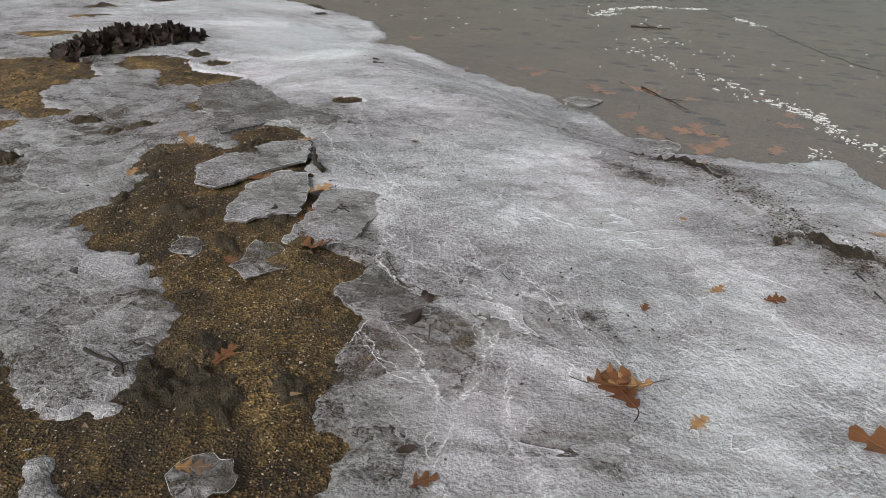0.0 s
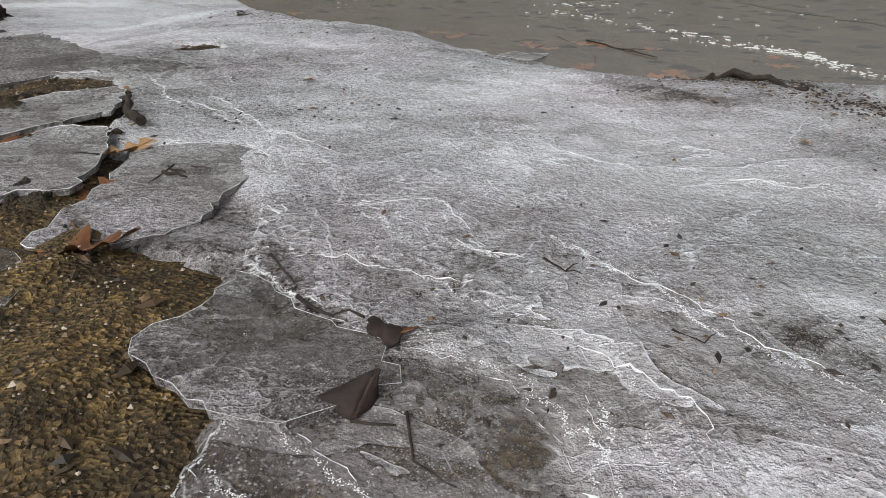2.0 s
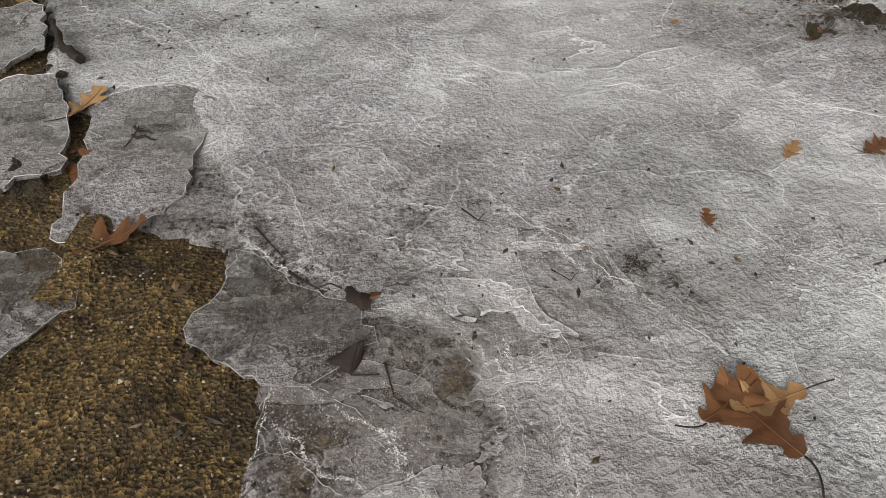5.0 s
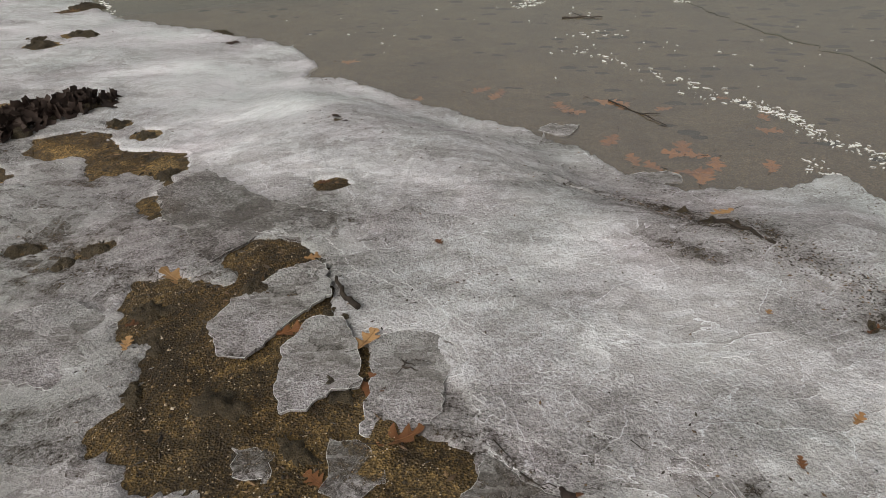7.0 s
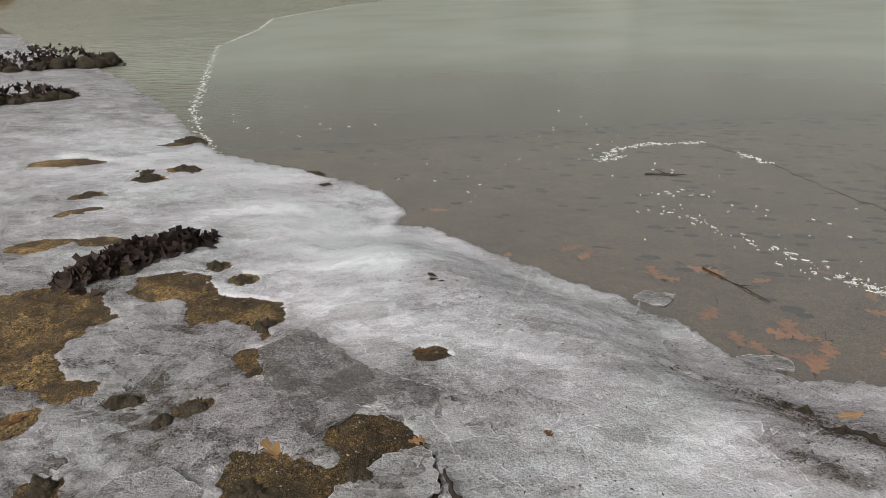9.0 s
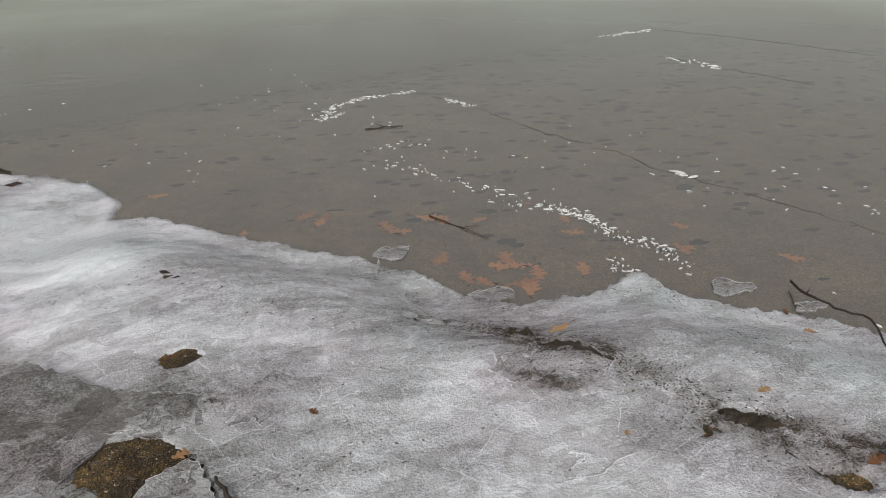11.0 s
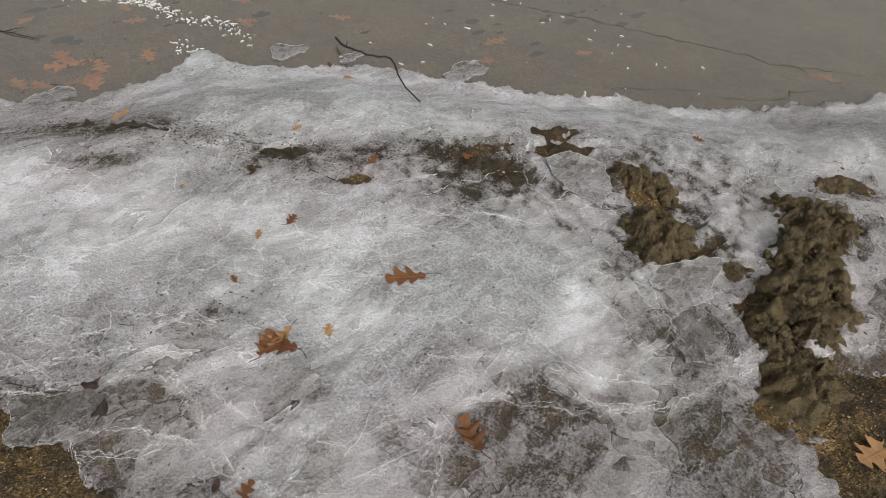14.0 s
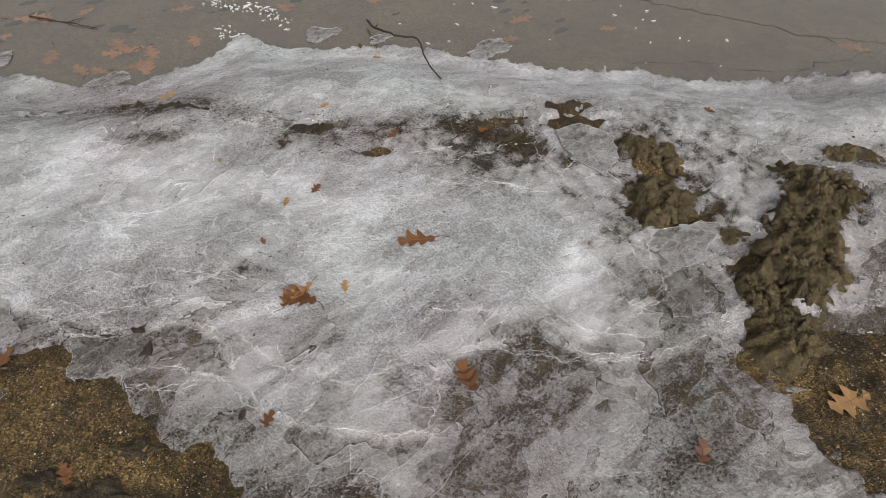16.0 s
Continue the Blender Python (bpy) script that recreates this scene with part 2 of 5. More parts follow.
    l.new(wave.outputs["Fac"], bump.inputs["Height"])
    for s in (gloss, fres):
        l.new(bump.outputs[0], s.inputs["Normal"])
    return m


@functools.lru_cache(None)
def plain_material(name, rgb, rough=0.7, vary=0.25, scale=3.0):
    k = Mat(name)
    lo, hi = tuple(c * (1 - vary) for c in rgb), tuple(min(1, c * (1 + vary)) for c in rgb)
    k.put(base_color=k.ramp(k.noise(scale, 5), [(0.3, lo), (0.7, hi)]), roughness=rough)
    return k.m


SAND, ICE, FROST = sand_material(), ice_material(), frost_material()
PLATE = ice_material("plate_ice", 0.36)
CLEAR_PLATE = ice_material("clear_plate_ice", 0.19)
OAK = leaf_material("oak_leaf_brown", (0.075, 0.028, 0.011), (0.205, 0.088, 0.033))
TAN = leaf_material("oak_leaf_tan", (0.26, 0.135, 0.055), (0.46, 0.28, 0.13))
SUNK = leaf_material("sunken_leaf", (0.24, 0.085, 0.022), (0.52, 0.235, 0.075), 0.4)
ROT = leaf_material("rotten_leaf", (0.012, 0.008, 0.007), (0.048, 0.029, 0.022), 0.8)
BARK = bark_material("twig_bark", (0.012, 0.009, 0.007), (0.050, 0.035, 0.024))
SOIL = clump_material("dark_soil", (0.026, 0.020, 0.012), (0.130, 0.100, 0.058))
MUD = clump_material("sandy_mud", (0.070, 0.053, 0.027), (0.255, 0.195, 0.100))
FOAM = plain_material("foam_white", (0.72, 0.74, 0.72), 0.6, 0.15, 60)
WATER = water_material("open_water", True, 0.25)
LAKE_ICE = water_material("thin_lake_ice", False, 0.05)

# ---- plan of the shore, in metres ----
WATER_Z = -0.05
SHORE = [(-60, 70), (-30, 31), (-13.8, 15.2), (-6.9, 9.3), (-4.6, 7.0), (-3.7, 6.0), (-3.1, 5.25), (-2.8, 5.0), (-2.05, 4.68), (-1.4, 4.34), (-1.07, 4.09), (-.88, 3.76), (-.86, 3.52), (-.66, 3.5),
         (-.41, 3.34), (-.14, 3.12), (.13, 2.9), (.4, 2.76), (.58, 2.58), (.71, 2.38), (.8, 2.28), (.98, 2.2), (1.26, 2.23), (1.42, 2.27), (1.56, 2.3), (1.64, 2.14), (1.74, 2.02), (1.96, 1.9),
         (2.16, 1.73), (2.3, 1.55), (2.46, 1.39), (2.62, 1.17), (2.8, 1.0), (3.02, .78), (3.27, .57), (3.6, .42), (3.9, .27), (5.2, -.5), (9, -3.2), (40, -22), (120, -70)]
FAR = [(-62, 88), (-34, 92), (-14, 102), (11, 115), (25, 117), (80, 150), (300, 260)]
# bare sand, where the ice has gone
BARE = {
    "left": [(-2.5, 2.2), (-2.19, 2.43), (-1.92, 2.43), (-1.71, 2.2), (-1.76, 2.01), (-1.73, 1.87), (-1.6, 1.75), (-1.45, 1.75), (-1.41, 1.68), (-1.51, 1.65), (-1.8, 1.67), (-2.6, 1.6)],
    "behind_litter": [(-1.8, 2.42), (-1.84, 2.58), (-1.68, 2.71), (-1.5, 2.62), (-1.36, 2.48), (-1.22, 2.47), (-1.05, 2.42), (-.97, 2.27), (-.98, 2.12), (-1.06, 2.18), (-1.21, 2.3), (-1.34, 2.2), (-1.48, 2.35)],
    "step": [(-1.02, 2.01), (-.93, 2.02), (-.82, 1.88), (-.89, 1.85)],
    "strip": [(-.62, 1.16), (-.67, 1.26), (-.7, 1.4), (-.62, 1.42), (-.43, 1.36), (-.36, 1.36), (-.46, 1.5), (-.4, 1.58), (-.28, 1.57), (-.21, 1.48), (-.165, 1.38), (-.10, 1.25), (-.03, 1.175), (.045, 1.07), (.10, .96),
              (.18, .88), (.25, .84), (.30, .80), (.31, .75), (.29, .7), (.31, .67), (.34, .63), (.37, .57), (.37, .5), (.41, .4), (.47, .3), (.5, .2), (.48, .02), (.3, -.05),
              (.15, .1), (0, .19), (.06, .22), (.1, .26), (.07, .32), (.07, .4), (.01, .52), (-.08, .63), (-.2, .69), (-.32, .71), (-.43, .79), (-.49, .83), (-.46, .91), (-.45, 1.0), (-.51, 1.1)],
    "clumps": [(2.18, .58), (2.25, .51), (2.28, .4), (2.23, .27), (2.12, .4), (2.14, .49)],
    "mud": [(2, .33), (2.12, .3), (2.1, .19), (2.04, .13), (1.87, .14), (1.88, .21)],
    "bank": [(2.46, .07), (2.61, .01), (2.63, -.13), (2.55, -.19), (2.4, -.23), (2.25, -.3), (2.16, -.36), (1.98, -.33), (1.96, -.38), (2.04, -.46), (2.4, -.6), (2.6, -1.2), (1.9, -1.5), (1.6, -1.2), (1.62, -.62), (1.7, -.54), (1.74, -.46),
             (1.73, -.38), (1.7, -.34), (1.77, -.33), (1.82, -.26), (1.79, -.17), (1.87, -.18), (1.98, -.13), (1.91, -.06), (2.08, -.1), (2.24, -.01), (2.36, 0)],
    "near_left": [(-.25, .33), (-.1, .25), (0, .19), (.1, .06), (-.1, -.1), (-.5, .0), (-.6, .25)],
}
# small holes in the ice: x, y, half length, half width, turn
HOLES = [
    (-1.26, 1.66, .07, .045, .3), (-1.07, 1.57, .055, .05, 1), (-.99, 1.65, .08, .055, 0), (-1.56, 1.47, .06, .1, 0), (-1.23, 1.25, .05, .04, 0), (-2.71, 2.85, .16, .08, .4), (-2.38, 2.98, .1, .06, .2), (-3.79, 4.44, .3, .13, .1), (-2.83, 4.13, .12, .06, 0),
    (-2.69, 4.38, .14, .06, 0), (-.17, 2.37, .05, .02, .2), (.55, 2.08, .08, .025, -.7), (-3.27, 5.37, .25, .1, 1.2), (-2.85, 3.42, .1, .05, .9), (-3.01, 3.7, .12, .05, .4), (-1.55, 2.76, .07, .05, .3), (-1.33, 2.63, .06, .05, 0),
]
HOLES += [
    (.87, 1.95, .12, .045, -.7), (.98, 1.72, .14, .05, -.75), (1.32, 1.26, .10, .045, -.6), (1.41, 1.03, .06, .025, -.5), (1.2, 1.25, .04, .025, -.6), (1.85, .92, .13, .035, -.5), (1.87, .79, .10, .035, -.9), (2.25, .8, .09, .035, -.5),
    (2.14, .72, .09, .03, -.6), (1.87, .71, .06, .03, -.9), (2.14, .06, .05, .035, -.3), (.83, 1.55, .09, .03, -.75), (.86, 2.09, .05, .025, -.6), (2.82, -.04, .12, .04, -.5), (-.26, 1.94, .04, .03, .5), (2.14, .55, .08, .07, -.5),
]
# edges of the ice layers, landward first
FRONT = [(-.02, 1.2), (.17, 1.16), (.25, 1.0), (.3, .93), (.31, .85), (.37, .79), (.45, .75), (.52, .72), (.58, .69), (.62, .64), (.64, .56), (.62, .46), (.63, .38), (.62, .31), (.66, .24), (.72, .18), (.77, .12), (.83, .07), (.92, .02),
         (.98, .07), (1.09, .15), (1.2, .13), (1.33, .08), (1.38, -.06), (1.5, -.17), (1.8, -.25), (2.3, -.5), (5, -2.2)]
UPPER = [(.24, 1.02), (.37, .86), (.47, .84), (.53, .81), (.6, .76), (.66, .71), (.69, .6), (.68, .52), (.72, .42), (.78, .32), (.82, .24), (.9, .22), (1.01, .23), (1.13, .31), (1.25, .23), (1.35, .12), (1.42, -.02), (1.65, -.05), (1.81, -.06)]
# a dirty seam in the ice
DIRT = [(.66, 2.05), (.85, 1.88), (.97, 1.7), (1.12, 1.53), (1.22, 1.43), (1.33, 1.25), (1.43, 1.15), (1.7, 1.0), (1.84, .9), (1.87, .74)]
# dark things under the ice: x, y, radius, amount
STAINS = [(1.95, .62, .2, .12), (2.2, .3, .3, .16), (2.45, .45, .3, .15), (1.75, .1, .2, .10), (2.0, -.1, .3, .12), (1.34, 1.22, .06, .12), (1.72, 1.0, .08, .08), (.81, .75, .04, .16), (.64, .88, .035, .10), (.6, .65, .05, .08), (.42, .63, .05, .06), (.85, .4, .035, .2), (.69, .84, .03, .1), (.41, .46, .04, .08), (-.2, 1.78, .12, .14), (.1, 1.85, .12, .1), (-1.15, 1.6, .2, .12),
          (.5, 2.0, .09, .12), (.66, 1.9, .07, .12), (.95, 1.45, .1, .12), (1.25, .9, .09, .1), (1.62, .9, .16, .14), (1.75, .7, .16, .12), (1.5, 1.08, .1, .12), (1.3, .02, .1, .12), (.62, 1.3, .1, .08)]
# how white and thick the ice is: x, y, radius, amount
BLOOMS = [(1.63, .22, .14, .04), (-.57, 2.04, .3, .16), (-.2, 1.95, .25, .08), (-1.2, 3.4, .6, .42), (-.7, 2.8, .5, .36), (-2.2, 4.4, .8, .36), (-3.6, 5.0, 1.2, .32), (1.9, 1.55, .35, .30), (2.5, 1.1, .35, .25), (2.95, .6, .4, .25), (1.1, .9, .3, .10), (1.35, .75, .25, .18),
          (.45, 1.4, .3, .14), (.3, 2.1, .4, .10), (1.5, .3, .25, .2), (.75, 1.25, .3, .1), (1.55, 2.05, .2, .35), (-.3, 2.4, .35, .14), (.14, 1.05, .14, .2),
          (1.2, 1.9, .3, .15), (1.7, 1.3, .22, .12), (1.75, .75, .25, -.14), (1.6, .95, .2, -.06), (2.05, .68, .12, .2)]


def value_noise(x, y, seed):
    ix, iy = np.floor(x).astype(np.int64), np.floor(y).astype(np.int64)
    fx, fy = x - ix, y - iy
    fx, fy = fx * fx * (3 - 2 * fx), fy * fy * (3 - 2 * fy)

    def lattice(a, b):
        h = (a * 374761393 + b * 668265263 + seed * 974634777) & 0xFFFFFFFF
        h = ((h ^ (h >> 13)) * 1274126177) & 0xFFFFFFFF
        return ((h ^ (h >> 16)) & 0xFFFF) / 65535.0

    a, b, c, d = lattice(ix, iy), lattice(ix + 1, iy), lattice(ix, iy + 1), lattice(ix + 1, iy + 1)
    return (a * (1 - fx) + b * fx) * (1 - fy) + (c * (1 - fx) + d * fx) * fy


def fractal(x, y, scale, octaves=4, seed=0):
    total, amp, norm = 0.0, 1.0, 0.0
    for o in range(octaves):
        total = total + amp * value_noise(x * scale * 2**o, y * scale * 2**o, seed + o)
        norm, amp = norm + amp, amp * 0.5
    return total / norm * 2 - 1


def line_distance(x, y, pts):
    best = np.full(np.shape(x), 1e9)
    for (ax, ay), (bx, by) in zip(pts[:-1], pts[1:]):
        dx, dy = bx - ax, by - ay
        t = np.clip(((x - ax) * dx + (y - ay) * dy) / (dx * dx + dy * dy), 0, 1)
        best = np.minimum(best, np.hypot(x - ax - t * dx, y - ay - t * dy))
    return best


def inside(x, y, pts):
    odd = np.zeros(np.shape(x), bool)
    for (ax, ay), (bx, by) in zip(pts, pts[1:] + pts[:1]):
        if ay != by:
            odd ^= ((ay > y) != (by > y)) & (x < (bx - ax) * (y - ay) / (by - ay) + ax)
    return odd


def off_shore(x, y):
    """Metres out from the waterline; negative on the beach."""
    sx, sy = zip(*SHORE)
    d = line_distance(x, y, SHORE)
    return np.where(y > np.interp(x, sx, sy), d, -d)


def far_land(x, y):
    fx, fy = zip(*FAR)
    return y - np.interp(x, fx, fy)


def bare(x, y):
    """Metres inside the bare sand; negative where ice lies."""
    best = np.full(np.shape(x), -9.0)
    for pts in BARE.values():
        d = line_distance(x, y, pts + pts[:1])
        best = np.maximum(best, np.where(inside(x, y, pts), d, -d))
    for hx, hy, a, b, turn in HOLES:
        a, b = (a * 0.5, b * 0.5) if hx > 0.5 else (a, b)
        c, s = math.cos(turn), math.sin(turn)
        u, v = (x - hx) * c + (y - hy) * s, -(x - hx) * s + (y - hy) * c
        best = np.maximum(best, (1 - np.hypot(u / a, v / b)) * b)
    return best


def ground_height(x, y):
    x, y = np.asarray(x, float), np.asarray(y, float)
    q = np.clip((-.3 - x) / .9, 0, 1)
    land = 0.11 - 0.12 * q * q * (3 - 2 * q)
    s = off_shore(x, y)
    near = np.clip(-s / 0.6, 0, 1)
    near = near * near * (3 - 2 * near)
    z = (WATER_Z - 0.012) * (1 - near) + land * near
    z = z + np.clip(-s - 4, 0, 30) * 0.03
    z = np.where(s > 0, WATER_Z - 0.012 - 0.035 * np.minimum(s, 12) - 0.03 * np.clip(s - 4, 0, 20), z)
    hill = far_land(x, y)
    z = np.where(hill > -6, np.maximum(z, WATER_Z + np.clip(hill, -6, 200) * 0.10), z)
    rough = 0.010 * fractal(x, y, 4, 4, 3) + 0.005 * fractal(x, y, 22, 3, 9)
    out = bare(x, y)
    mound = np.clip((out + 0.03) / 0.08, 0, 1) * (0.012 + 0.016 * fractal(x, y, 16, 4, 21))
    lumps = np.clip((x - 1.5) / 0.2, 0, 1) * np.clip((out + 0.02) / 0.06, 0, 1) * np.clip(0.012 + 0.03 * fractal(x, y, 19, 5, 33), 0, 0.045)
    return z + np.where(s > 0, 0.4 * rough, rough + mound + lumps)


def put_on(x, y):
    return float(ground_height(np.array([x]), np.array([y]))[0])


def ice_field(x, y):
    """Metres inside the edge of the shore ice, with its ragged outline."""
    rag = 0.060 * fractal(x, y, 6, 6, 41) + 0.028 * fractal(x, y, 34, 3, 47)
    edge = np.minimum(-off_shore(x, y) + 0.02, (y + 0.25 * x + 1.75) + 0.5 * fractal(x, y, 1.3, 5, 43))
    rag = rag * (1 + 0.7 * np.clip((x - 1.5) / 0.3, 0, 1))
    return np.minimum(edge, -bare(x, y)) + rag - 0.008


def ice_white(x, y):
    fx, fy = zip(*FRONT)
    front = line_distance(x, y, FRONT)
    sea_side = y > np.interp(x, fx, fy)
    sign = np.where(sea_side, front, -front)
    core = np.clip(0.5 + sign / 0.05, 0, 1)
    ux, uy = zip(*UPPER)
    top = np.clip(0.5 + (y - np.interp(x, ux, uy) + 0.03 * fractal(x, y, 12, 4, 75)) / 0.03, 0, 1) * core
    v = 0.12 + 0.17 * core + 0.07 * top
    land = np.clip((0.15 - x) / 0.5, 0, 1) * np.clip((2.15 - 0.25 * x - y) / 0.4, 0, 1)
    v = v * (1 - land) + 0.21 * land
    for bx, by, r, a in BLOOMS:
        v = v + a * np.exp(-((x - bx) ** 2 + (y - by) ** 2) / (r * r))
    for hx, hy, a, b, turn in HOLES:
        c, s = math.cos(turn), math.sin(turn)
        u, w = (x - hx) * c + (y - hy) * s, -(x - hx) * s + (y - hy) * c
        v = v - 0.26 * np.exp(-((u / (1.3 * a)) ** 2 + (w / (1.8 * b)) ** 2)) * (hx > 0.5)
    v = v - (0.07 + 0.12 * np.clip(fractal(x, y, 12, 4, 95), 0, 1) - .14 * np.clip(3 * fractal(x, y, 30, 4, 96), -1, 1)) * np.exp(-((line_distance(x, y, DIRT) + 0.03 * fractal(x, y, 9, 4, 91)) / 0.07) ** 2)
    for bx, by, r, a in STAINS:
        v = v - a * np.exp(-(((x - bx) ** 2 + (y - by) ** 2) / (r * r)) * (1 + .9 * fractal(x, y, 22, 4, 93))) * np.clip(.9 + 2.4 * fractal(x, y, 34, 4, 94), .1, 1.9)
    f = ice_field(x, y)
    wobble = 0.02 * fractal(x, y, 14, 4, 71)
    for pts, amount in ((FRONT, .10), (UPPER, .08)):
        v = v + amount * np.exp(-((line_distance(x, y + wobble, pts)) / 0.009) ** 2) * np.clip(.5 + 1.2 * fractal(x, y, 9, 3, 97), 0, 1)
    return v + 0.07 * np.exp(-(f / 0.008) ** 2)


# ---- helpers for meshes ----
def part(name, bm, material, parent=None, label=""):
    """Links a bmesh or a mesh as one object, under a thing if given."""
    if isinstance(bm, bmesh.types.BMesh):
        me = bpy.data.meshes.new(name)
        bm.to_mesh(me)
        bm.free()
    else:
        me = bm
    if material and not me.materials:
        me.materials.append(material)
    ob = new(name, me)
    if parent:
        ob.parent = parent
    if label:
        ob["label"] = label
    return ob


def soft(me):
    me.polygons.foreach_set("use_smooth", np.ones(len(me.polygons), bool))
    return me


def grid_mesh(name, xs, ys, height, attributes=()):
    gx, gy = np.meshgrid(xs, ys)
    co = np.stack([gx, gy, height(gx, gy)], -1).reshape(-1, 3)
    nx, ny = len(xs), len(ys)
    a = (np.arange(ny - 1)[:, None] * nx + np.arange(nx - 1)[None]).ravel()
    faces = np.stack([a, a + 1, a + nx + 1, a + nx], -1)
    me = bpy.data.meshes.new(name)
    me.vertices.add(len(co))
    me.vertices.foreach_set("co", co.ravel())
    me.loops.add(faces.size)
    me.loops.foreach_set("vertex_index", faces.ravel().astype(np.int32))
    me.polygons.add(len(faces))
    me.polygons.foreach_set("loop_start", np.arange(0, faces.size, 4, dtype=np.int32))
    me.update(calc_edges=True)
    for key, f in attributes:
        layer = me.attributes.new(key, "FLOAT", "POINT")
        layer.data.foreach_set("value", f(gx, gy).ravel().astype(np.float32))
    return soft(me)


def spaced(lo, hi, step, far_lo, far_hi, grow=1.14):
    mid = list(np.arange(lo, hi + step / 2, step))
    d, v, left = step, lo, []
    while v > far_lo:
        d = d * grow
        v = v - d
        left.append(v)
    d, v, right = step, mid[-1], []
    while v < far_hi:
        d = d * grow
        v = v + d
        right.append(v)
    return np.array(left[::-1] + mid + right)


def tube(points, radii, sides=6, bm=None):
    """A tapered tube through points, into a bmesh."""
    bm = bm or bmesh.new()
    rings = []
    pts = [Vector(p) for p in points]
    for i, p in enumerate(pts):
        way = (pts[min(i + 1, len(pts) - 1)] - pts[max(i - 1, 0)]).normalized()
        u = way.cross(Vector((0.1, 0.2, 1))).normalized()
        v = way.cross(u)
        r = radii[i] if hasattr(radii, "__len__") else radii
        rings.append([bm.verts.new(p + (u * math.cos(k * math.tau / sides) + v * math.sin(k * math.tau / sides)) * r) for k in range(sides)])
    for a, b in zip(rings[:-1], rings[1:]):
        for k in range(sides):
            bm.faces.new((a[k], a[(k + 1) % sides], b[(k + 1) % sides], b[k])).smooth = True
    bm.faces.new(rings[0][::-1])
    bm.faces.new(rings[-1])
    return bm


def jag(points, step, size, seed, closed=False):
    """A finer, ragged copy of a plan outline."""
    rng = np.random.default_rng(seed)
    pts = list(points) + ([points[0]] if closed else [])
    out = []
    for (ax, ay), (bx, by) in zip(pts[:-1], pts[1:]):
        n = max(1, int(math.hypot(bx - ax, by - ay) / step))
        for k in range(n):
            t = k / n
            ox, oy = rng.normal(0, size, 2)
            out.append((ax + (bx - ax) * t + ox, ay + (by - ay) * t + oy))
    if not closed:
        out.append(tuple(pts[-1]))
    return out


def lump(bm, at, size, rng, squash=0.6, level=2):
    made = bmesh.ops.create_icosphere(bm, subdivisions=level, radius=1.0)["verts"]
    k = rng.uniform(0, 50)
    turn = Matrix.Rotation(rng.uniform(0, 6.28), 3, "Z")
    for v in made:
        p = v.co.copy()
        r = 1 + 0.45 * noise.noise(p * 1.3 + Vector((k, 0, 0))) + 0.25 * noise.noise(p * 3.1 + Vector((0, k, 0)))
        p = turn @ Vector((p.x * r * size[0], p.y * r * size[1], p.z * r * size[0] * squash))
        v.co = Vector(at) + p
    for v in made:
        for f in v.link_faces:
            f.smooth = True
    return bm


def crumbs(name, pts, z, size, mat, label, category, long=1.0, seed=0):
    r = np.random.default_rng(seed)
    n = len(pts)
    octa = np.array([(1, 0, 0), (0, 1, 0), (-1, 0, 0), (0, -1, 0), (0, 0, .8), (0, 0, -.8)])
    turns = r.uniform(0, 6.28, n)
    rot = np.stack([np.stack([np.cos(turns), -np.sin(turns)], -1), np.stack([np.sin(turns), np.cos(turns)], -1)], -2)
    co = octa[None] * size[:, None, None] * r.uniform(.6, 1.3, (n, 6, 1))
    co[..., 0] *= r.uniform(1, long, (n, 1))
    co[..., :2] = np.einsum("nij,nkj->nki", rot, co[..., :2])
    co = co + np.concatenate([pts, (z + size * .3)[:, None]], -1)[:, None]
    tri = np.array([(0, 1, 4), (1, 2, 4), (2, 3, 4), (3, 0, 4), (1, 0, 5), (2, 1, 5), (3, 2, 5), (0, 3, 5)])
    me = bpy.data.meshes.new(name)
    me.from_pydata(co.reshape(-1, 3).tolist(), [], (tri[None] + 6 * np.arange(n)[:, None, None]).reshape(-1, 3).tolist())
    return tagged(part(name, me, mat), label, category, kind="stuff")


# ---- the large structure ----
def lake_share(x, y):
    return np.clip(off_shore(x, y) / 0.12 + 0.5, 0, 1) * (far_land(x, y) < 0)


def dry_share(x, y):
    """The sand dries out farther up the beach."""
    return np.clip((-0.9 - x + 0.3 * fractal(x, y, 2, 4, 81)) / 0.6, 0, 1)


gx, gy = spaced(-2.9, 3.3, 0.018, -420, 420), spaced(-1.1, 4.4, 0.018, -300, 420)
ground = part("ground", grid_mesh("ground", gx, gy, ground_height, [("lake", lake_share), ("dry", dry_share)]), SAND)
tagged(ground, "wet brown beach sand running under the lake", "ground", kind="structure")

ix, iy = spaced(-1.1, 2.7, 0.010, -16, 9, 1.02), spaced(-.75, 2.6, 0.010, -2.6, 17, 1.02)


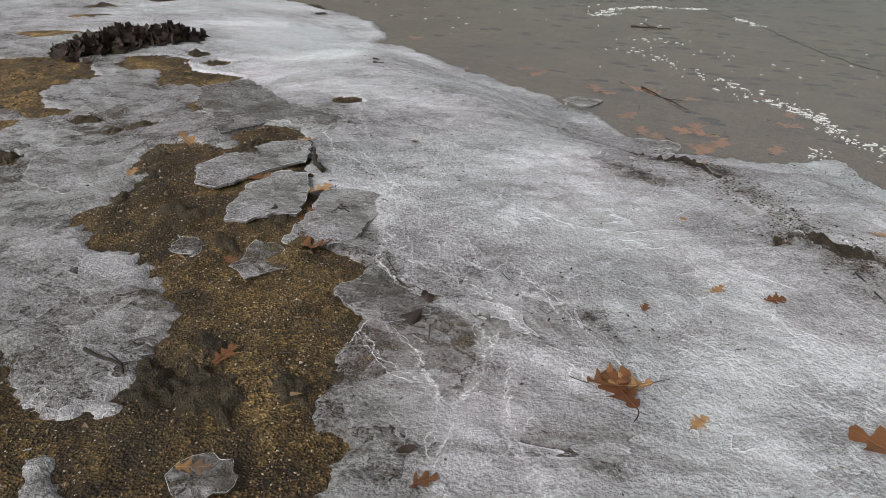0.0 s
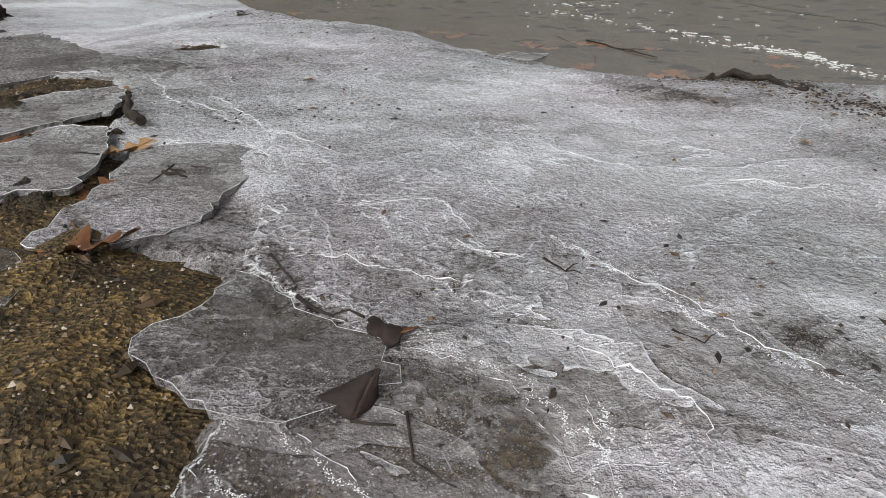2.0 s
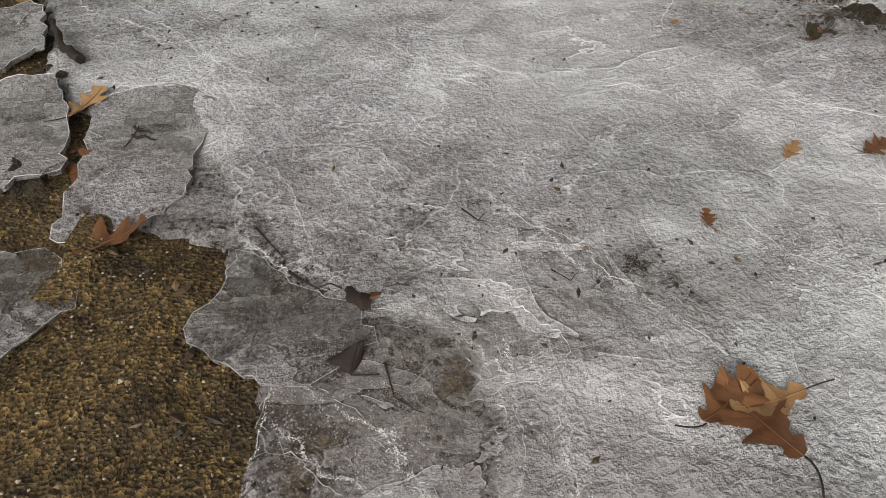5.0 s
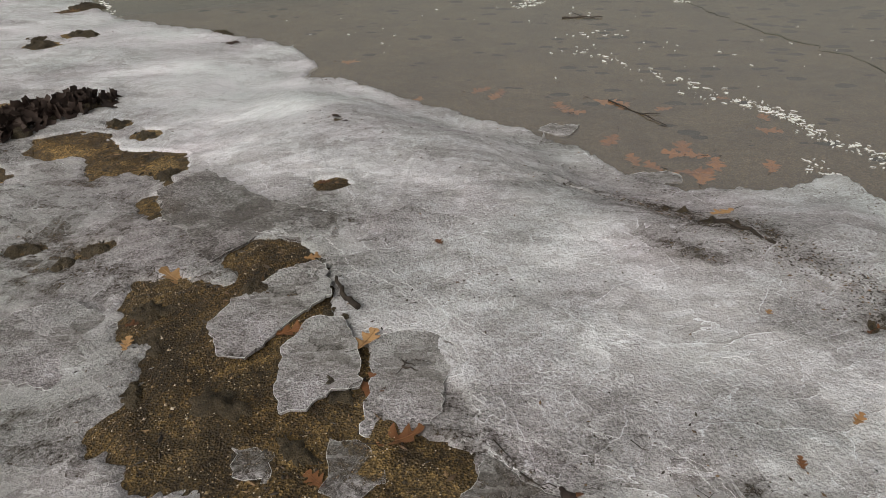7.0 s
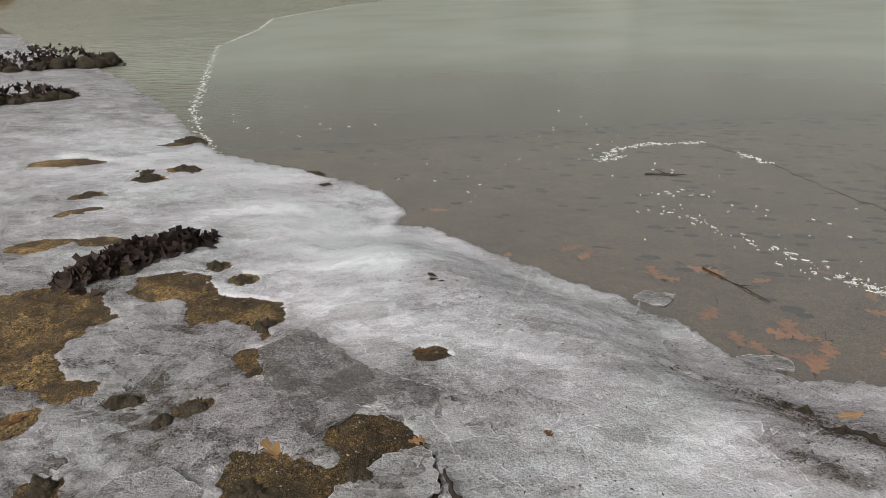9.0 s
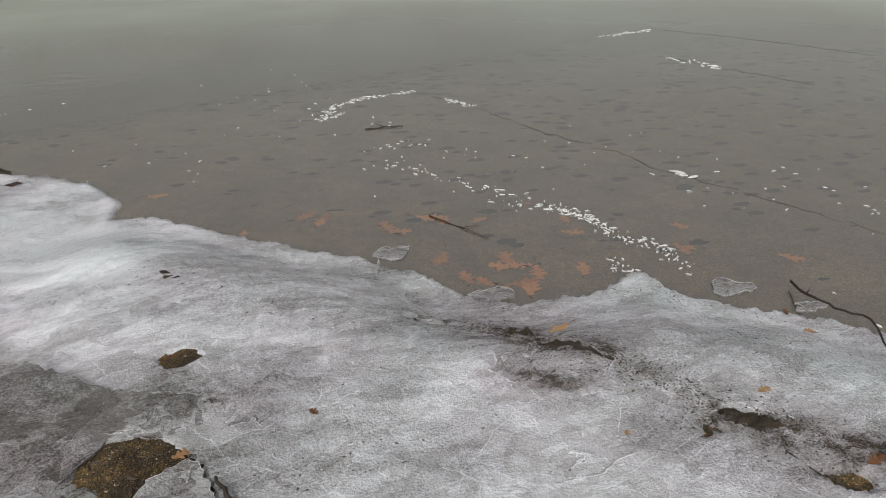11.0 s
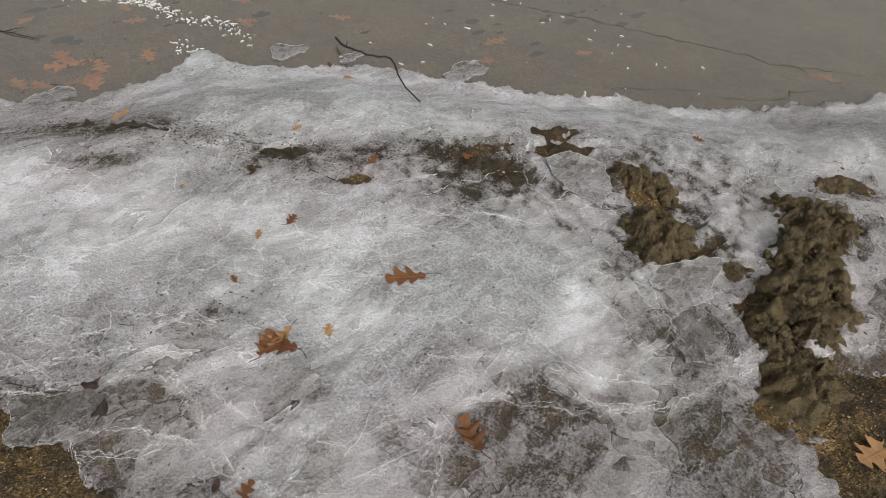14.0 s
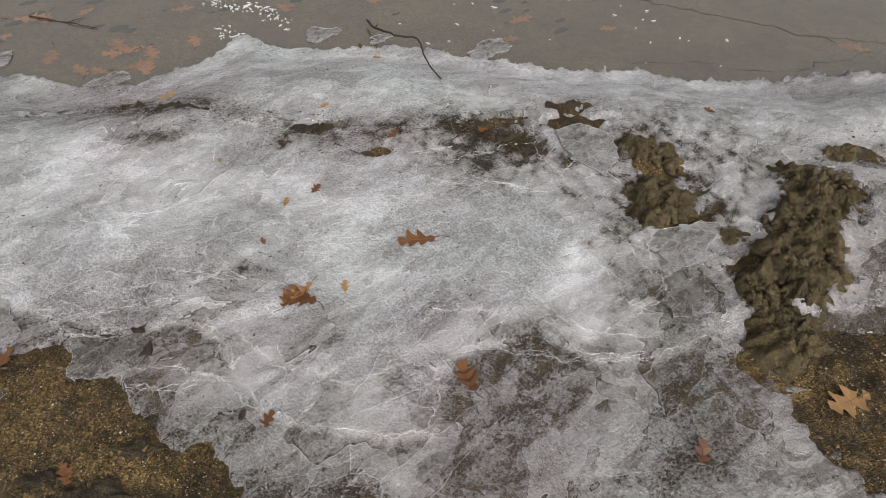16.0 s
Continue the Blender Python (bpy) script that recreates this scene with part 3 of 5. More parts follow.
def ice_height(x, y):
    f = ice_field(x, y)
    swell = 0.004 + 0.004 * fractal(x, y, 9, 4, 55) + 0.0022 * fractal(x, y, 45, 3, 61)
    base = np.maximum(ground_height(x, y), np.where(f > 0, WATER_Z + 0.004, -9))
    fx, fy = zip(*FRONT)
    step = 0.007 * np.clip(0.5 + (y - np.interp(x, fx, fy) + 0.02 * fractal(x, y, 14, 4, 71)) / 0.02, 0, 1) * (x > -0.02)
    ux, uy = zip(*UPPER)
    step = step + 0.005 * np.clip(0.5 + (y - np.interp(x, ux, uy) + 0.03 * fractal(x, y, 12, 4, 75)) / 0.02, 0, 1) * (x > 0.2) * (x < 1.9)
    return base + step + np.clip(f * 0.9, -0.03, 0.009) + np.where(f > 0, swell * np.clip(f / 0.02, 0, 1), 0)


ice_shelf = part("ice_shelf", grid_mesh("ice_shelf", ix, iy, ice_height, [("white", ice_white)]), ICE)
tagged(ice_shelf, "grey and white shore ice with frosted cracks over sand", "ice", kind="structure")


def sheet(name, pts, z, mat):
    bm = bmesh.new()
    bm.faces.new([bm.verts.new((x, y, z)) for x, y in pts])
    bmesh.ops.triangulate(bm, faces=bm.faces[:])
    return part(name, bm, mat)


LAKE_EDGE = [(-2.9, 5.1), (-3.4, 5.8), (-4.04, 6.69), (-7.58, 13.56), (-8.79, 17.95), (-10.56, 22.6), (-11.05, 33), (-9.5, 44), (-4.7, 50), (2, 56), (14, 66), (60, 90)]
SKIN_EDGE = jag(LAKE_EDGE, 0.5, 0.04, 5)
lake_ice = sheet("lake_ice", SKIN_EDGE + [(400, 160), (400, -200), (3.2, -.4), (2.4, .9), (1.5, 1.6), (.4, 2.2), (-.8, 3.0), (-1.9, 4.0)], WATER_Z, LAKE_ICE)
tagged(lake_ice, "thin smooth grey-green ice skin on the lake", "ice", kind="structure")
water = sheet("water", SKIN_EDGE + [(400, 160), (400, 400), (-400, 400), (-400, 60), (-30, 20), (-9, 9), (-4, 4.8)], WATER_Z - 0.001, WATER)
tagged(water, "rippled grey-green open lake water", "water", kind="structure")

# ---- frost along edges and cracks ----
RIMS = [FRONT, UPPER,
        [(-.75, 2.03), (-.44, 1.81), (-.19, 1.74)],
        [(-.5, 1.86), (-.57, 1.66)],
        [(-.92, 1.86), (-.57, 1.66), (-.4, 1.62), (-.27, 1.56)],
        [(.33, .84), (.35, .75), (.4, .65), (.51, .57), (.59, .46)],
        [(1.16, .86), (1.28, .69), (1.46, .77), (1.59, .65), (1.61, .41), (1.65, .21), (1.66, 0)],
        [(1.74, 1.17), (1.82, .94), (1.97, .81), (1.84, .52), (1.99, .54), (2.0, .3)],
        [(.0, 1.44), (.15, 1.3), (.21, 1.22), (.25, 1.05), (.29, .96)],
        [(.39, .98), (.47, 1.0), (.56, .86)], [(.03, .84), (.08, .81), (.15, .84), (.28, .84), (.33, .87)], [(.4, .58), (.46, .53), (.56, .48)], [(.64, .67), (.65, .54), (.61, .47), (.57, .47)],
        [(1.31, .78), (1.39, .69), (1.5, .63), (1.64, .64), (1.68, .58), (1.76, .48)], [(1.79, .25), (1.79, .17), (1.74, .08), (1.74, .01)], [(1.41, .28), (1.4, .16), (1.41, .07), (1.45, -.02)], [(1.56, .81), (1.71, .78), (1.97, .7)],
        [(.15, 1.3), (.3, 1.15), (.38, .98), (.45, .9), (.58, .86)],
        [(-.2, 1.6), (-.06, 1.42), (.06, 1.35), (.16, 1.24)],
        [(.95, .73), (1.1, .7), (1.25, .6), (1.4, .56)],
        [(.6, 1.2), (.8, 1.1), (1.0, 1.12), (1.2, 1.0)],
        [(-.85, 1.92), (-.69, 1.79), (-.48, 1.69), (-.32, 1.61), (-.26, 1.54)], [(-.54, 1.52), (-.36, 1.44), (-.26, 1.54)], [(-.97, 2.11), (-.79, 1.88), (-.71, 1.63)],
        [(-.01, 1.17), (.08, 1.19), (.17, 1.13), (.22, .98)], [(.19, 1.19), (.26, 1.06), (.32, .95)],
        [(.33, .7), (.39, .64), (.38, .55), (.3, .48)], [(.51, .57), (.58, .47), (.61, .35), (.67, .24), (.77, .13), (.84, .14), (.91, .12), (.96, .05)],
        [(1.2, .43), (1.3, .31), (1.35, .21), (1.4, .1), (1.45, -.02), (1.55, -.11)], [(.61, .91), (.76, .75), (.87, .64)], [(1.17, .8), (1.21, .68), (1.41, .61), (1.6, .58)],
        [(1.72, .25), (1.8, .1), (1.72, -.05), (1.78, -.23)], [(1.08, .17), (1.19, .13), (1.32, -.03), (1.51, -.15)],
        [(1.48, .81), (1.53, .72), (1.56, .69), (1.61, .71), (1.62, .66), (1.69, .57), (1.72, .53)], [(1.51, .93), (1.55, .9), (1.61, .88), (1.67, .87)],
        [(1.14, .89), (1.24, .82), (1.31, .74), (1.4, .69)], [(.92, .86), (.98, .79), (1.09, .72)], [(1.05, .73), (1.06, .69), (1.09, .65)], [(1.23, 1.3), (1.28, 1.31), (1.38, 1.29), (1.44, 1.23)]]


def frost_band(name, lines, per, spread, lo, hi, seed, label):
    """Tiny white crumbs of frost strewn along lines on the ice, thick here and thin there."""
    r = np.random.default_rng(seed)
    pts = []
    for line in lines:
        fine = np.array(jag(jag(line, 0.05, 0.010, seed), 0.010, 0.0035, seed + 1))
        for a, b in zip(fine[:-1], fine[1:]):
            n = r.poisson(per * math.hypot(*(b - a)))
            pts.append(a + (b - a) * r.random((n, 1)) + r.normal(0, spread, (n, 2)))
    pts = np.concatenate(pts)
    pts = pts[fractal(pts[:, 0], pts[:, 1], 14, 4, seed) > r.uniform(-.7, .5, len(pts))]
    pts = pts[ice_field(pts[:, 0], pts[:, 1]) > 0]
    return crumbs(name, pts, ice_height(pts[:, 0], pts[:, 1]), r.uniform(lo, hi, len(pts)), FROST, label, "frost", 2.2, seed)


def frost_ridge(name, lines, wide, seed, label):
    """Crisp white lips where one ice layer ends on another: ragged, now wide, now a thread, now broken off."""
    co, faces = [], []
    for n, line in enumerate(lines):
        fine = np.array(jag(jag(line, 0.05, 0.010, seed + n), 0.007, 0.0022, seed + n + 1))
        along = np.gradient(fine, axis=0)
        along = along / (np.linalg.norm(along, axis=1, keepdims=True) + 1e-9)
        side = np.stack([-along[:, 1], along[:, 0]], -1)
        w = wide * np.clip(.75 + 1.5 * fractal(fine[:, 0], fine[:, 1], 60, 3, seed), .2, 1.6)
        keep = (fractal(fine[:, 0], fine[:, 1], 9, 3, seed + 3) > -.22) & (ice_field(fine[:, 0], fine[:, 1]) > 0)
        rows = [fine - side * w[:, None], fine, fine + side * w[:, None] * .8]
        z = ice_height(fine[:, 0], fine[:, 1])
        start = len(co)
        for k, up in enumerate((-.0015, .0006, -.0015)):
            h = np.maximum(z, ice_height(rows[k][:, 0], rows[k][:, 1])) + up + (w * .5 if k == 1 else 0)
            co += np.column_stack([rows[k], h]).tolist()
        m = len(fine)
        for i in range(m - 1):
            if keep[i] and keep[i + 1]:
                for k in (0, 1):
                    a = start + k * m + i
                    faces.append((a, a + 1, a + m + 1, a + m))
    me = bpy.data.meshes.new(name)
    me.from_pydata(co, [], faces)
    return tagged(part(name, me, FROST), label, "frost", kind="stuff")


frost_ridge("frost_lip", RIMS, .0005, 61, "thin white lip of frost along ice layer edges")
frost_band("edge_frost", RIMS, 3600, .0014, .0003, .0007, 71, "white frost crumbs along the edges of ice layers")
r = np.random.default_rng(77)
veins = []
for k in range(150):
    x, y = r.uniform(-.3, 2.6), r.uniform(-.35, 2.4)
    turn, line = r.choice([-.6, -.6, -.9, .9, .2]) + r.normal(0, .35), [(x, y)]
    for j in range(r.integers(2, 7)):
        turn += r.normal(0, .6)
        x, y = x + .03 * math.cos(turn), y + .03 * math.sin(turn)
        line.append((x, y))
    veins.append(line)
frost_band("vein_frost", veins, 900, .0008, .00025, .0005, 73, "fine white frost veins across the shore ice")


# ---- broken ice plates ----
def ice_plate(pts, z, thick, tilt, mat, label, seed):
    cx, cy = sum(p[0] for p in pts) / len(pts), sum(p[1] for p in pts) / len(pts)
    thing = new("ice_plate")
    thing.location = (cx, cy, z)
    ring = jag([(x - cx, y - cy) for x, y in pts], 0.016, 0.0045, seed, True)
    bm = bmesh.new()
    top = [bm.verts.new((x, y, thick + x * tilt[0] + y * tilt[1])) for x, y in ring]
    low = [bm.verts.new((x * .985, y * .985, x * tilt[0] + y * tilt[1])) for x, y in ring]
    bm.faces.new(top)
    bm.faces.new(low[::-1])
    for k in range(len(ring)):
        a, b = k, (k + 1) % len(ring)
        bm.faces.new((low[a], low[b], top[b], top[a]))
    bmesh.ops.triangulate(bm, faces=[f for f in bm.faces if len(f.verts) > 4])
    part("slab", bm, mat, thing)
    bm = bmesh.new()
    loop = ring + ring[:1]
    r = np.random.default_rng(seed).uniform(0.00015, 0.0004 if mat is CLEAR_PLATE else 0.0010, len(loop))
    tube([(x, y, thick + x * tilt[0] + y * tilt[1]) for x, y in loop], r, 4, bm)
    part("rim", bm, FROST, thing, "white frosted rim")
    return tagged(thing, label, "ice", "broken ice plates on the sand")


PLATES = [
    ([(.32, .82), (.36, .8), (.41, .75), (.48, .72), (.5, .67), (.47, .66), (.43, .62), (.4, .62), (.34, .65), (.3, .68), (.29, .7), (.31, .75)], CLEAR_PLATE, (.02, -.01), "clear grey ice plate stepping down onto sand"),
    ([(-.38, 1.16), (-.37, 1.22), (-.33, 1.3), (-.27, 1.4), (-.18, 1.45), (-.15, 1.43), (-.10, 1.30), (-.15, 1.23), (-.19, 1.17), (-.21, 1.1), (-.25, 1.05), (-.31, 1.06)], PLATE, (.05, .03), "long frosted ice plate lying on sand"),
    ([(-.16, 1.07), (-.15, 1.14), (-.12, 1.2), (-.04, 1.2), (.02, 1.09), (.05, .98), (-.01, .96), (-.05, .91), (-.1, .89), (-.13, .93)], PLATE, (.04, .05), "broken frosted ice plate tilted on sand"),
    ([(.04, 1.12), (.08, 1.16), (.17, 1.17), (.23, 1.13), (.23, 1.02), (.23, .92), (.18, .87), (.1, .84), (.07, .86), (.07, .97)], PLATE, (.03, .06), "white rounded ice plate with twigs on it"),
    ([(-.86, 1.87), (-.75, 2.03), (-.44, 1.81), (-.19, 1.74), (-.16, 1.6), (-.27, 1.56), (-.4, 1.62), (-.43, 1.56), (-.5, 1.46), (-.56, 1.5), (-.65, 1.63), (-.75, 1.68)], CLEAR_PLATE, (0, .05), "clear broken ice plate at the sand's edge"),
    ([(-1.01, 1.17), (-1.0, 1.26), (-.89, 1.33), (-.72, 1.26), (-.58, 1.15), (-.53, 1.09), (-.52, 1.02), (-.72, .98), (-.9, 1.02)], PLATE, (0, 0), "pale frosted ice plate beside bare sand"),
    ([(.03, .71), (.02, .82), (.09, .83), (.14, .74), (.08, .67)], CLEAR_PLATE, (0, 0), "small thin ice patch on bare sand"),
    ([(-.15, .73), (-.17, .8), (-.1, .8), (-.07, .72)], CLEAR_PLATE, (0, 0), "small thin ice patch on bare sand"),
    ([(2.02, .7), (2.13, .68), (2.17, .56), (2.09, .46), (1.98, .42), (1.95, .54), (1.98, .63)], PLATE, (.0, .03), "smooth pale grey ice plate beside mud"),
    ([(1.9, .14), (2.04, .07), (2.08, .03), (1.97, -.01), (1.9, -.04), (1.78, 0), (1.77, .06), (1.83, .11)], PLATE, (.02, .03), "smooth pale grey ice plate beside mud"),
    ([(1.75, -.01), (1.86, -.03), (1.84, -.12), (1.8, -.16), (1.71, -.17), (1.66, -.12), (1.68, -.06)], CLEAR_PLATE, (.02, .02), "clear grey ice plate beside mud"),
    ([(.27, .17), (.28, .22), (.35, .23), (.38, .19), (.33, .13)], CLEAR_PLATE, (0, 0), "small thin ice patch on bare sand"),
]
for n, (pts, mat, tilt, label) in enumerate(PLATES):
    cx, cy = sum(p[0] for p in pts) / len(pts), sum(p[1] for p in pts) / len(pts)
    small = len(pts) < 7
    under = max(put_on(cx, cy), float(ice_height(np.array([cx]), np.array([cy]))[0]) - 0.002)
    ice_plate(pts, under + 0.001, 0.004 if small else 0.009, (tilt[0] * .4, tilt[1] * .4), mat, label, 300 + n)
for n, (x, y, r) in enumerate([(1.9, 2.16, .11), (2.47, 1.55, .12), (.9, 2.34, .10), (.52, 2.82, .12), (2.1, 1.95, .07)]):
    wob = np.random.default_rng(60 + n).uniform(.5, 1.25, 11)
    ring = [(x + .9 * r * w * math.cos(a), y + .6 * r * w * math.sin(a)) for a, w in zip(np.linspace(0, math.tau, 12)[:-1], wob)]
    tagged(ice_plate(ring, WATER_Z - 0.004, 0.009, (0, 0), PLATE, "small white ice floe at the water's edge", 340 + n), group="ice floes")


# ---- leaves ----
def oak_leaf(x, y, z, length, turn, mat, label, group, seed, curl=0.35, tilt=(0, 0), lobes=3.5, wide=0.34):
    rng = np.random.default_rng(seed)
    thing = new("oak_leaf")
    thing.matrix_world = pose(x, y, z, tilt[0], tilt[1], turn)
    n, bm = 44, bmesh.new()
    bend, twist, cup = rng.normal(0, .25), rng.normal(0, .5), curl * rng.uniform(.35, .8)

    def height(t, u):
        return length * (cup * (u * u * 1.6 + .22 * (2 * t - 1) ** 2) + .10 * twist * u * (t - .5) * 4 + .035 * math.sin(9 * t + seed) * abs(u) * 3) + .002

    mid, sides = [], ([], [])
    for i in range(n + 1):
        t = i / n
        body = math.sin(math.pi * min(1, t * .93 + .05)) ** .75
        bx = length * (t - .5)
        by = length * bend * .35 * (t - .5) ** 2
        mid.append(bm.verts.new((bx, by, height(t, 0))))
        for s, side in enumerate((1, -1)):
            wave = .5 + .5 * math.cos(math.tau * (lobes * t - .15 + .04 * side))
            w = wide * body * (.34 + .66 * wave**.9) * rng.uniform(.88, 1.1)
            lean = length * .11 * wave * body
            sides[s].append(bm.verts.new((bx + lean, by + side * w * length, height(t, side * w * 1.4))))
    for s in (0, 1):
        for i in range(n):
            quad = (mid[i], mid[i + 1], sides[s][i + 1], sides[s][i])
            bm.faces.new(quad if s == 0 else quad[::-1]).smooth = True
    blade = part("blade", bm, mat, thing)
    rib = [(length * (t - .5), length * bend * .35 * (t - .5) ** 2, height(t, 0) + .0006) for t in np.linspace(0, .95, 9)]
    part("midrib", tube(rib, np.linspace(.0012, .0005, 9) * length / .1, 5), mat, thing)
    sway = rng.normal(0, .3)
    stem = [(length * (-.5 - .34 * t), length * sway * t * t * .5, height(0, 0) + .012 * t * length / .1) for t in np.linspace(0, 1, 6)]
    part("stem", tube(stem, .0011 * length / .1, 5), BARK, thing)
    return tagged(thing, label, "leaf", group)


# x, y, length, turn, kind, curl
DRY = [
    (1.27, .55, .115, 150, 0, .3), (1.08, .08, .105, 70, 0, .9), (1.78, -.56, .13, 165, 1, .25), (1.38, -.42, .07, 40, 0, .3), (2.61, .45, .045, 95, 0, .6), (1.53, 1.04, .055, 10, 0, .8), (.97, 1.28, .03, 60, 1, .5), (.07, .99, .11, 215, 0, .35),
    (.16, .84, .10, 20, 0, .5), (.03, 1.13, .085, 70, 1, .4), (-.16, 1.16, .085, 30, 0, .5), (.15, 1.56, .042, 120, 0, .5), (-.2, 1.49, .06, 30, 1, .4), (-.59, 1.41, .11, 160, 1, .5), (-.58, 1.12, .05, 100, 1, .4), (-.6, 1.2, .05, 20, 0, .5),
]
DRY += [
    (-1.56, 1.5, .08, 70, 0, .5), (1.02, 1.9, .08, 200, 1, .3), (1.2, 1.24, .05, 10, 0, .5), (-.3, 1.96, .05, 45, 0, .3), (.01, .74, .06, 140, 0, .3), (.3, .2, .05, 30, 1, .3), (-2.05, 2.5, .12, 250, 0, .5), (-3.3, 5.25, .12, 90, 0, .5),
    (1.15, .94, .05, 30, 0, .2), (1.84, .9, .07, 30, 0, .6), (.62, .28, .06, 20, 0, .5), (1.94, 1.9, .05, 60, 0, .4), (.875, .565, .10, 125, 0, .2), (.855, .585, .085, 40, 0, .5), (.89, .58, .075, 190, 1, .6), (1.0, .53, .045, 60, 1, .2),
]
DRY += [
    (.9, .83, .034, 80, 0, .6), (.2, .43, .055, 80, 0, .3), (1.04, .94, .036, 50, 1, .5), (1.43, 1.35, .05, 20, 1, .3), (1.95, 1.77, .04, 140, 1, .3),
]
for n, (x, y, length, turn, kind, curl) in enumerate(DRY):
    spot = "tan" if kind else "reddish-brown"
    on = float(ice_field(np.array([x]), np.array([y]))[0]) > 0
    z = (float(ice_height(np.array([x]), np.array([y]))[0]) if on else put_on(x, y)) + 0.003
    oak_leaf(x, y, z, length, turn, TAN if kind else OAK, f"dry {spot} oak leaf lying on {'shore ice' if on else 'wet sand'}", "oak leaves on the beach", 500 + n, curl, tuple(np.random.default_rng(n).normal(0, 7, 2)))
WET = [(-.67, 3.88, .10), (-.16, 3.23, .07), (.23, 3.28, .10), (.15, 3.37, .11), (.56, 3.12, .13), (.62, 3.07, .10), (.79, 3.19, .13), (.86, 3.14, .09), (1.04, 3.1, .08), (.76, 2.73, .12), (.83, 2.53, .10), (1.02, 2.59, .12), (1.05, 2.42, .13), (1.05, 2.66, .12),
       (1.15, 2.5, .11), (1.08, 2.38, .12), (.96, 2.37, .09), (1.36, 2.48, .10), (1.47, 2.99, .08), (1.45, 2.84, .10), (1.99, 2.78, .09), (1.88, 2.55, .10), (1.35, 3.24, .06), (2.81, 1.71, .12), (2.31, 2.35, .1), (2.62, 1.59, .09), (3.11, 1.37, .08),
       (3.97, .5, .14), (1.92, 2.55, .06), (.26, 3.34, .08), (.9, 2.47, .09), (1.09, 2.58, .10)]
for n, (x, y, length) in enumerate(WET):
    r = np.random.default_rng(900 + n)
    z = put_on(x, y) + 0.004
    oak_leaf(x, y, max(z, WATER_Z - 0.014), length * 1.15, r.uniform(0, 360), SUNK, "orange-brown oak leaf sunk in the shallow water", "sunken oak leaves", 900 + n, .12, (0, 0))
DARK = [(.58, .33, .05, 40, 5), (-.4, 2.55, .09, 140, 8), (-1.53, 4.2, .14, 20, 10), (-.35, 2.5, .04, 10, 3)]
for n, (x, y, length, turn, lift) in enumerate(DARK):
    z = float(ice_height(np.array([x]), np.array([y]))[0]) + 0.003
    oak_leaf(x, y, z, length * .62, turn, ROT, "dark wet rotten leaf frozen into the ice", "rotten leaves", 1200 + n, .5, (lift, 0), 0.0, .30)


def bent_sheet(name, at, size, mat, thing, seed):
    """A thin leaf blade over a grid; at(u, v) gives its shape."""
    r = np.random.default_rng(seed)
    n = size
    co = [Vector(at(i / n, j / n)) + Vector(r.normal(0, .0004, 3)) for i in range(n + 1) for j in range(n + 1)]
    faces = [(i * (n + 1) + j, (i + 1) * (n + 1) + j, (i + 1) * (n + 1) + j + 1, i * (n + 1) + j + 1) for i in range(n) for j in range(n)]
    me = bpy.data.meshes.new(name)
    me.from_pydata([tuple(c) for c in co], [], faces)
    ob = part(name, soft(me), mat, thing)
    thick = ob.modifiers.new("thick", "SOLIDIFY")
    thick.thickness = .0007
    return ob


def folded_leaf(x, y):
    """A dark leaf folded over like a tent, its point up, its stem on the ice."""
    thing = new("folded_leaf")
    thing.location = (x, y, float(ice_height(np.array([x]), np.array([y]))[0]) + .001)
    a, b, c, d = Vector((-.024, -.002, .005)), Vector((.018, .010, .026)), Vector((.006, -.016, .001)), Vector((.018, .012, .0))
    bent_sheet("blade", lambda u, v: a.lerp(b, u).lerp(a.lerp(c, u), v) + Vector((0, -.004, .003)) * math.sin(math.pi * u) * math.sin(math.pi * v), 9, ROT, thing, 1)
    bent_sheet("blade", lambda u, v: c.lerp(b, u).lerp(d.lerp(b, u), v) + Vector((.003, 0, 0)) * math.sin(math.pi * v), 7, ROT, thing, 2)
    part("stem", tube([c, c + Vector((.014, -.002, .001)), c + Vector((.031, -.001, .001))], [.0012, .0009, .0008], 6), BARK, thing)
    return tagged(thing, "folded dark brown leaf standing on the ice", "leaf", "rotten leaves")


def curled_leaf(x, y):
    """A rotten leaf rolled into an open curl with a broken side."""
    thing = new("curled_leaf")
    thing.location = (x, y, float(ice_height(np.array([x]), np.array([y]))[0]) + .001)
    bent_sheet("blade", lambda u, v: ((u - .5) * .034 * (1 - .3 * v), .010 * math.cos(4.4 * v + .3) - .012 * u + .003 * math.sin(7 * u), .0055 * math.sin(4.4 * v + .3) * (1 - 1.2 * abs(u - .6)) + .003 + .002 * math.sin(11 * u + 4 * v)), 10, ROT, thing, 3)
    bent_sheet("torn_edge", lambda u, v: (.012 + .014 * u, -.008 + .010 * v, .004 + .008 * u * (1 - v)), 5, OAK, thing, 4)
    part("stem", tube([(-.02, .008, .006), (-.034, .014, .008), (-.047, .013, .003)], [.0012, .001, .0008], 6), BARK, thing)
    return tagged(thing, "curled rotten brown leaf frozen in the ice", "leaf", "rotten leaves")


folded_leaf(.468, .652)
curled_leaf(.478, .735)


